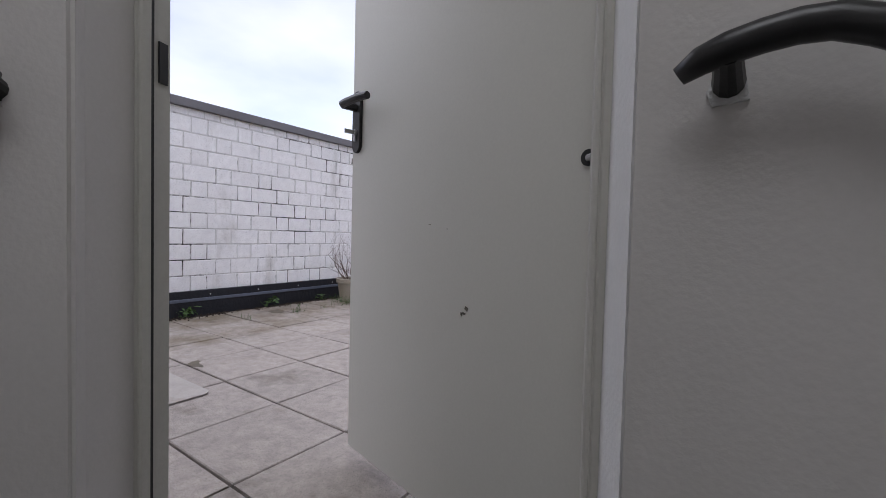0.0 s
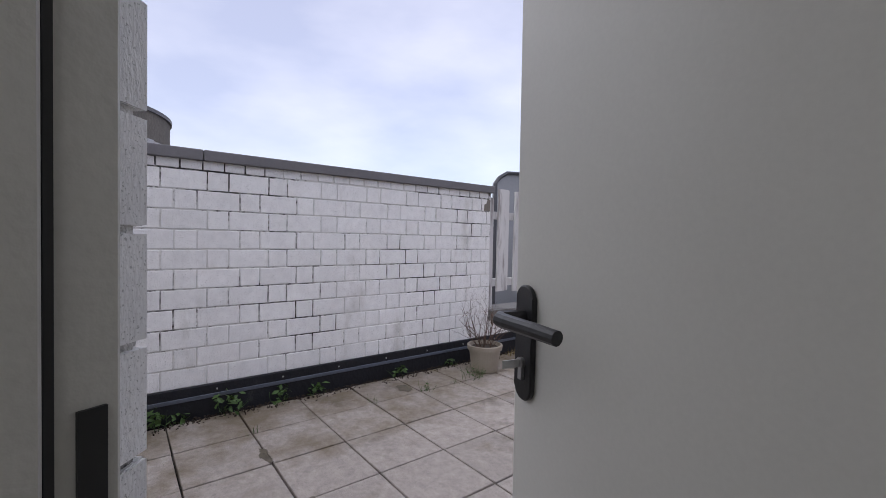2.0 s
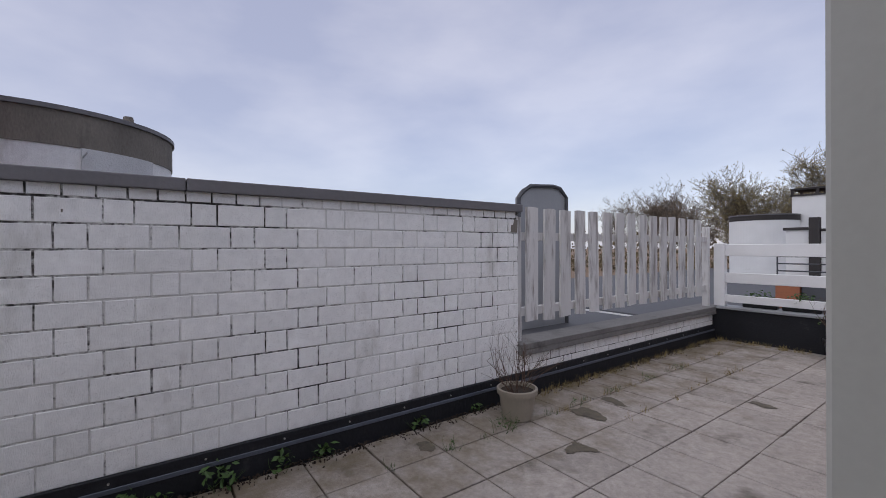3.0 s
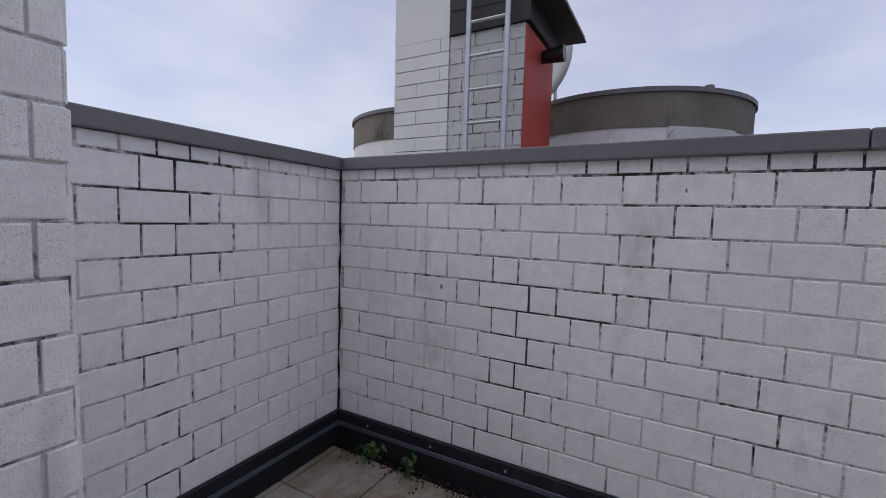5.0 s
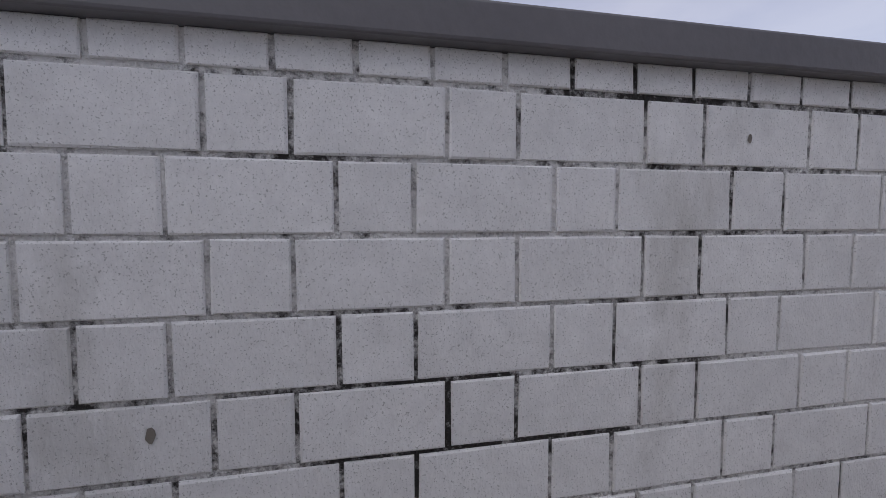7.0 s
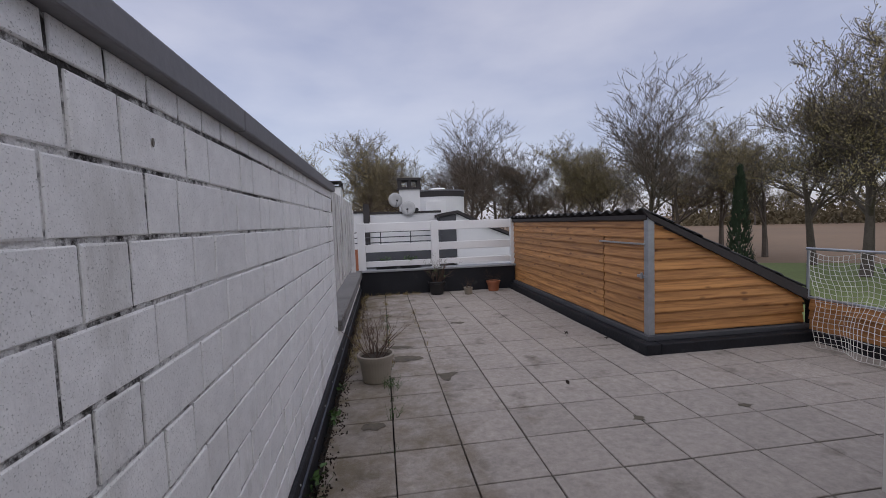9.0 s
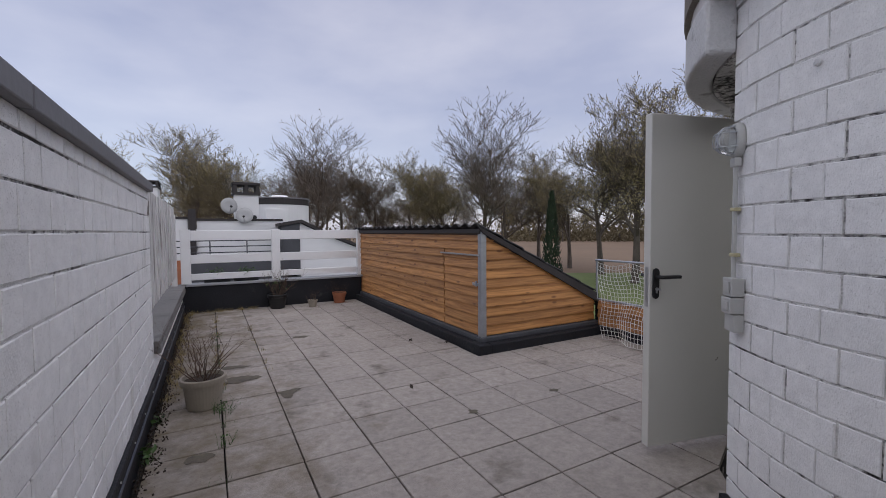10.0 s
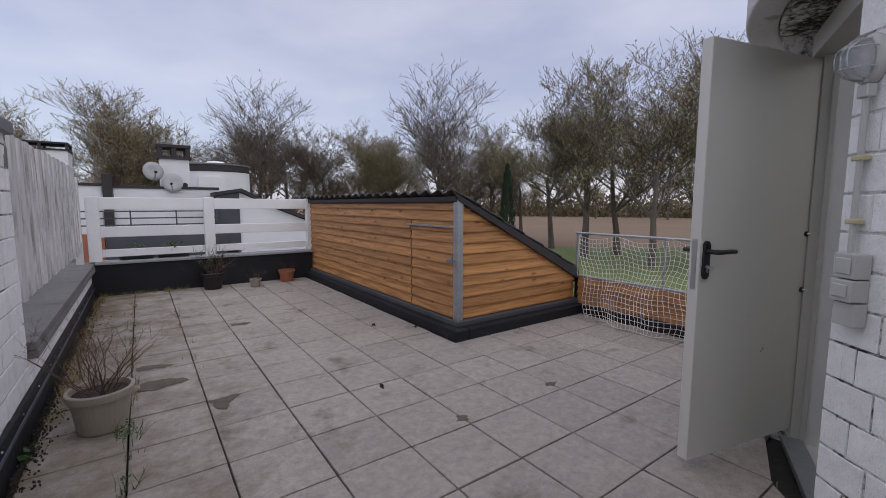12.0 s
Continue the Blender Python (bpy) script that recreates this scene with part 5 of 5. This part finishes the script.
# lean-to of the north neighbour: white gable, grey front
ns = thing("neighbour_shed", "white lean-to with grey front and black roof on the next terrace", "shed")
bm = B()
prism(bm, [(-0.84, 0), (1.3, 0), (1.3, 0.62), (-0.2, 1.24), (-0.84, 1.56)], 1, 11.7, 16)
part("gable_wall", bm, WHITE_HOUSE, ns)
bm = B()
prism(bm, [(-1.33, 0.3), (-0.85, 0.3), (-0.85, 1.55), (-1.33, 1.47)], 1, 11.66, 16)
part("grey_front", bm, SLATE, ns, "grey clad front")
bm = B()
prism(bm, [(-1.40, 1.46), (-0.82, 1.57), (-0.2, 1.26), (1.36, 0.62), (1.36, 0.70), (-0.18, 1.345), (-0.80, 1.65), (-1.40, 1.545)], 1, 11.6, 16.05)
part("roof", bm, DARK_TRIM, ns, "black sloping roof")
# far roofs between the shed and the trees
fr = thing("far_roof", "far black tiled roof with pale ridge", "roof")
bm = B()
prism(bm, [(0.3, 1.18), (0.9, 1.30), (4.8, -0.6), (4.8, -0.7), (0.3, 1.0)], 1, 16.5, 30)
part("roof", bm, TILE, fr)


# ---- trees ----
def tree_mesh(seed, height, spread=1.0, bare=0.5):
    """Wood and twig clumps of a spring tree: a tapered trunk, limbs that fork five times, and small buds."""
    r = random.Random(seed)
    verts, faces, lv, lf = [], [], [], []
    def seg(a, b, ra, rb, sides):
        d = (b - a).normalized()
        s = d.cross(Vector((0.31, 0.87, 0.12))).normalized()
        u = s.cross(d)
        o = len(verts)
        for p, rr_ in ((a, ra), (b, rb)):
            for k in range(sides):
                an = k * math.tau / sides
                verts.append(p + rr_ * (math.cos(an) * s + math.sin(an) * u))
        for k in range(sides):
            faces.append((o + k, o + (k + 1) % sides, o + sides + (k + 1) % sides, o + sides + k))
    def bud(p):
        s = r.uniform(0.03, 0.075)
        o = len(lv)
        q = Euler((r.uniform(0, 3), r.uniform(0, 3), r.uniform(0, 3))).to_matrix()
        for c in ((-s, 0, 0), (0, -s * 0.5, s * 0.2), (s, 0, 0), (0, s * 0.5, -s * 0.2)):
            lv.append(p + q @ Vector(c))
        lf.append((o, o + 1, o + 2, o + 3))
    def grow(p, d, length, rad, level):
        n = 4 if level < 2 else 3
        for i in range(n):
            w = 0.035 if level == 0 else 0.15
            d = (d + Vector((r.gauss(0, w), r.gauss(0, w), r.gauss(0.03, .08)))).normalized()
            q = p + d * length / n
            r1 = rad * (1 - 0.18)
            seg(p, q, rad, r1, 6 if level == 0 else (4 if level < 3 else 3))
            p, rad = q, max(r1, 0.012)
            if level >= 3 and r.random() > bare:
                bud(p + Vector((r.gauss(0, .06), r.gauss(0, .06), r.gauss(0, .06))))
            if level < 5 and (i > 0 or level > 0):
                kids = 2 if level < 3 else r.choice((1, 1, 2)) if level < 4 else r.choice((0, 1, 1, 2))
                for _ in range(kids):
                    a = r.uniform(0, math.tau)
                    side = Vector((math.cos(a), math.sin(a), r.uniform(0.0, 0.5))).normalized()
                    nd = (d * r.uniform(0.5, 0.9) + side * r.uniform(0.45, 0.9) * spread).normalized()
                    grow(p, nd, length * r.uniform(0.50, 0.72), rad * r.uniform(0.5, 0.7), level + 1)
    grow(Vector((0, 0, 0)), Vector((0, 0, 1)), height * 0.42, height * 0.019, 0)
    top = max(v.z for v in verts)
    k = height / top
    wood, crown = bpy.data.meshes.new("trunk"), bpy.data.meshes.new("crown")
    wood.from_pydata([v * k for v in verts], [], faces)
    wood.materials.append(BARK)
    crown.from_pydata([v * k for v in lv], [], lf)
    return wood, crown


TREES = []
for s, h, sp, bare, mat in ((1, 15, 1.1, 0.15, BUD), (2, 14, 1.25, 0.2, BUD), (3, 15.5, 1.2, 0.75, BUD_BROWN), (4, 13, 1.2, 0.2, BUD), (5, 14, 1.15, 0.5, BUD_BROWN)):
    w, c = tree_mesh(s, h, sp, bare)
    c.materials.append(mat)
    TREES.append((w, c))


def tree(kind, x, y, scale, rz, label="tall spring tree with bare branches and young leaves"):
    t = thing("tree", label, "tree", group="trees round the field", at=(x, y, -2.75), rz=rz)
    t.scale = (scale,) * 3
    w, c = TREES[kind]
    part("trunk", w, None, t)
    part("crown", c, None, t)
    return t


EYE_XY = Vector((-2.9, 0.0))
rt = random.Random(21)


def at_bearing(deg, dist):
    """A spot deg degrees east of north from the middle of the terrace."""
    a = radians(deg)
    return EYE_XY.x + dist * math.sin(a), EYE_XY.y + dist * math.cos(a)


for k, (deg, dist, sc, kind) in enumerate([
        (-9, 52, 0.95, 1), (-2, 47, 0.95, 0), (3, 46, 1.0, 3), (8, 50, 0.95, 4), (12, 44, 1.0, 2), (16, 48, 0.95, 4), (20, 48, 0.95, 4), (25, 50, 0.9, 1),
        (29, 44, 0.95, 3), (34.5, 37, 1.0, 2), (38, 48, 0.95, 4), (42, 50, 0.9, 0), (46, 46, 0.9, 3), (50, 40, 0.95, 1), (54, 34, 1.0, 0), (58, 36, 1.05, 4), (62, 30, 1.0, 3),
        (67, 34, 1.0, 0), (73, 38, 1.0, 1), (80, 36, 1.0, 2), (-16, 50, 0.9, 3), (-24, 55, 0.9, 4)]):
    x, y = at_bearing(deg, dist)
    tree(kind, x, y, sc, k * 67.0)
for k in range(30):
    deg = -30 + k * 3.9 + rt.uniform(-.8, .8)
    x, y = at_bearing(deg, rt.uniform(62, 95) if not 40 < deg < 72 else rt.uniform(120, 170))
    tree(rt.randrange(5), x, y, rt.uniform(0.75, 1.0) * (1 if not 40 < deg < 72 else 1.1), rt.uniform(0, 360), "distant tree in the wood edge behind the field")
r3 = random.Random(5)
bm = B()
for k in range(30000):
    far = k % 2 == 0
    deg = r3.uniform(37, 76) if far else r3.uniform(-40, 95)
    far = 38 < deg < 75
    x, y = at_bearing(deg, r3.uniform(150, 200) if far else r3.uniform(70, 115))
    h = r3.uniform(2.0, 9.0) if far else r3.uniform(1.5, 8.5)
    s = r3.uniform(0.25, 0.8) if far else r3.uniform(0.15, 0.5)
    m = Matrix.Translation((x, y, -2.75 + r3.random() ** 1.3 * h)) @ Euler((r3.uniform(0, 3), r3.uniform(0, 3), r3.uniform(0, 3))).to_matrix().to_4x4()
    vs = [bm.verts.new(m @ Vector((s * math.cos(a), s * math.sin(a) * 0.6, 0))) for a in (0, 1.6, 3.1, 4.7)]
    bm.faces.new(vs)
tagged(part("far_undergrowth", bm, UNDER), "brownish-green undergrowth along the far wood edge", "undergrowth", kind="stuff")
for deg, dist, h in ((44.0, 24, 6.1),):
    x, y = at_bearing(deg, dist)
    con = thing("conifer", "slim dark green columnar conifer", "tree", at=(x, y, -2.75))
    bm = B()
    tube(bm, (0, 0, 0), (0, 0, h * 0.8), 0.09, 0.03, 8)
    part("trunk", bm, BARK, con)
    rc = random.Random(int(h * 10))
    bm = B()
    for k in range(1500):
        f = rc.random()
        rad = 0.72 * (1 - f) ** 0.7 * min(1, f * 8 + 0.4)
        a = rc.uniform(0, math.tau)
        p = Vector((rad * math.cos(a) * rc.uniform(.6, 1.08), rad * math.sin(a) * rc.uniform(.6, 1.08), 0.3 + f * (h - 0.3)))
        s = rc.uniform(0.08, 0.2)
        d = Vector((math.cos(a) * 0.4, math.sin(a) * 0.4, 1)).normalized()
        side = Vector((-math.sin(a), math.cos(a), 0))
        vs = [bm.verts.new(q) for q in (p - side * s * 0.4, p + side * s * 0.4, p + d * s * 1.8)]
        bm.faces.new(vs)
    part("crown", bm, CONIFER, con)

# ---- paving slabs ----
def clip_poly(poly, n, d):
    """The part of a polygon where dot(p, n) >= d."""
    out = []
    for a, b in zip(poly, poly[1:] + poly[:1]):
        da, db = a[0] * n[0] + a[1] * n[1] - d, b[0] * n[0] + b[1] * n[1] - d
        if da >= 0:
            out.append(a)
        if da * db < 0:
            f = da / (da - db)
            out.append((a[0] + f * (b[0] - a[0]), a[1] + f * (b[1] - a[1])))
    return out


paving = thing("pavement", "grey concrete paving slabs with dark stained joints", "paving", kind="structure")


def slab_mesh():
    bm = B()
    box(bm, -0.1958, 0.1958, -0.1955, 0.1955, -0.04, 0.0)
    bevel(bm, 0.003)
    return mesh_of("slab", bm, SLAB)


SLAB_MESH = slab_mesh()
P = 0.40
for i in range(-1, 12):
    for j in range(-10, 15):
        x0, y0 = -3.0 + i * P, 1.5 + j * P
        cx, cy = x0 + P / 2, y0 + P / 2
        if cx > 1.3 or cy > 7.4:
            continue
        if cx > SX - 0.1 and cy > SY - 0.1:
            continue
        v = Vector((cx - TC[0], cy - TC[1]))
        if v.length < 1.0:
            continue
        if cy < YS - 0.2:
            continue
        z = rnd.uniform(-0.0025, 0.0005)
        if v.length > 1.68:
            ob = new("slab", SLAB_MESH)
            ob.matrix_world = pose(cx + rnd.uniform(-.0015, .0015), cy + rnd.uniform(-.0015, .0015), z, rnd.uniform(-.25, .25), rnd.uniform(-.25, .25), rnd.uniform(-.35, .35))
        else:
            u = v.normalized()
            g = 0.005
            poly = clip_poly([(x0 + g, y0 + g), (x0 + P - g, y0 + g), (x0 + P - g, y0 + P - g), (x0 + g, y0 + P - g)], (u.x, u.y), u.x * TC[0] + u.y * TC[1] + 1.28)
            if len(poly) < 3:
                continue
            bm = B()
            prism(bm, poly, 2, -0.04, -0.001)
            ob = new("slab", mesh_of("slab", bm, SLAB))
        ob.parent = paving

# ---- bricks ----
for c in range(11):
    zc = TOP_JOINT - COURSE * (c + 0.5)
    shift = 0.173 if c % 2 == 0 else -0.010 + PERIOD
    for mid, length in course_bricks(YS + 0.005, WALL_END - 0.002, shift):
        lay_brick(west, pose(XW, mid, zc, 0, 0, -90), length)
    for mid, length in course_bricks(0.012, S_LEN - 0.01, shift + 0.02):
        lay_brick(south, S_POSE @ pose(mid, 0, zc), length)
for k in range(38):
    ob = new("brick", rnd.choice(SOLDIERS))
    ob.parent = west
    ob.matrix_world = pose(XW, YS + 0.07 + k * 0.1255, 1.604, rnd.uniform(-.5, .5), 0, -90)
for k in range(21):
    ob = new("brick", rnd.choice(SOLDIERS))
    ob.parent = south
    ob.matrix_world = S_POSE @ pose(0.07 + k * 0.1255, 0, 1.604, rnd.uniform(-.5, .5), 0, 0)
for c in range(2):
    for mid, length in course_bricks(WALL_END + 0.01, YN - 0.03, 0.1 + c * 0.19):
        lay_brick(west_low, pose(XW, mid, 0.32 - COURSE * (c + 0.0), 0, 0, -90), length)
for c in range(18):
    zc = PIER_TOP - COURSE * (c + 0.5)
    for mid, length in course_bricks(0.0, 0.99, -0.12 if c % 2 else 0.065):
        lay_brick(pier, pose(PIER_X + mid, PIER_Y, zc), length)
    for mid, length in course_bricks(-0.57, 0.0, 0.0 if c % 2 else 0.19):
        lay_brick(pier, pose(PIER_X, PIER_Y + mid, zc, 0, 0, 90), length)
# tower: those on the terrace side one by one, the rest as one mesh
far_bm = B()
for c in range(18):
    zc = BRICK_TOP - COURSE * (c + 0.5)
    shift = (0 if c % 2 == 0 else PERIOD / 2)
    arc = radians(360 + A0 - A1) * TR
    for mid, length in course_bricks(0.02, arc, shift):
        a = A1 + math.degrees(mid / TR)
        m = pose(TC[0] + TR * math.cos(radians(a)), TC[1] + TR * math.sin(radians(a)), zc, 0, 0, a - 90) @ Matrix.Translation((0, -0.006, 0))
        if a < 222:
            lay_brick(tower, m, length, 0.001)
        else:
            box(far_bm, -length / 2 + 0.005, length / 2 - 0.005, -0.03, 0.008, -0.057, 0.057, m)
tagged(part("far_bricks", far_bm, WHITE_BRICK, tower), kind="stuff")
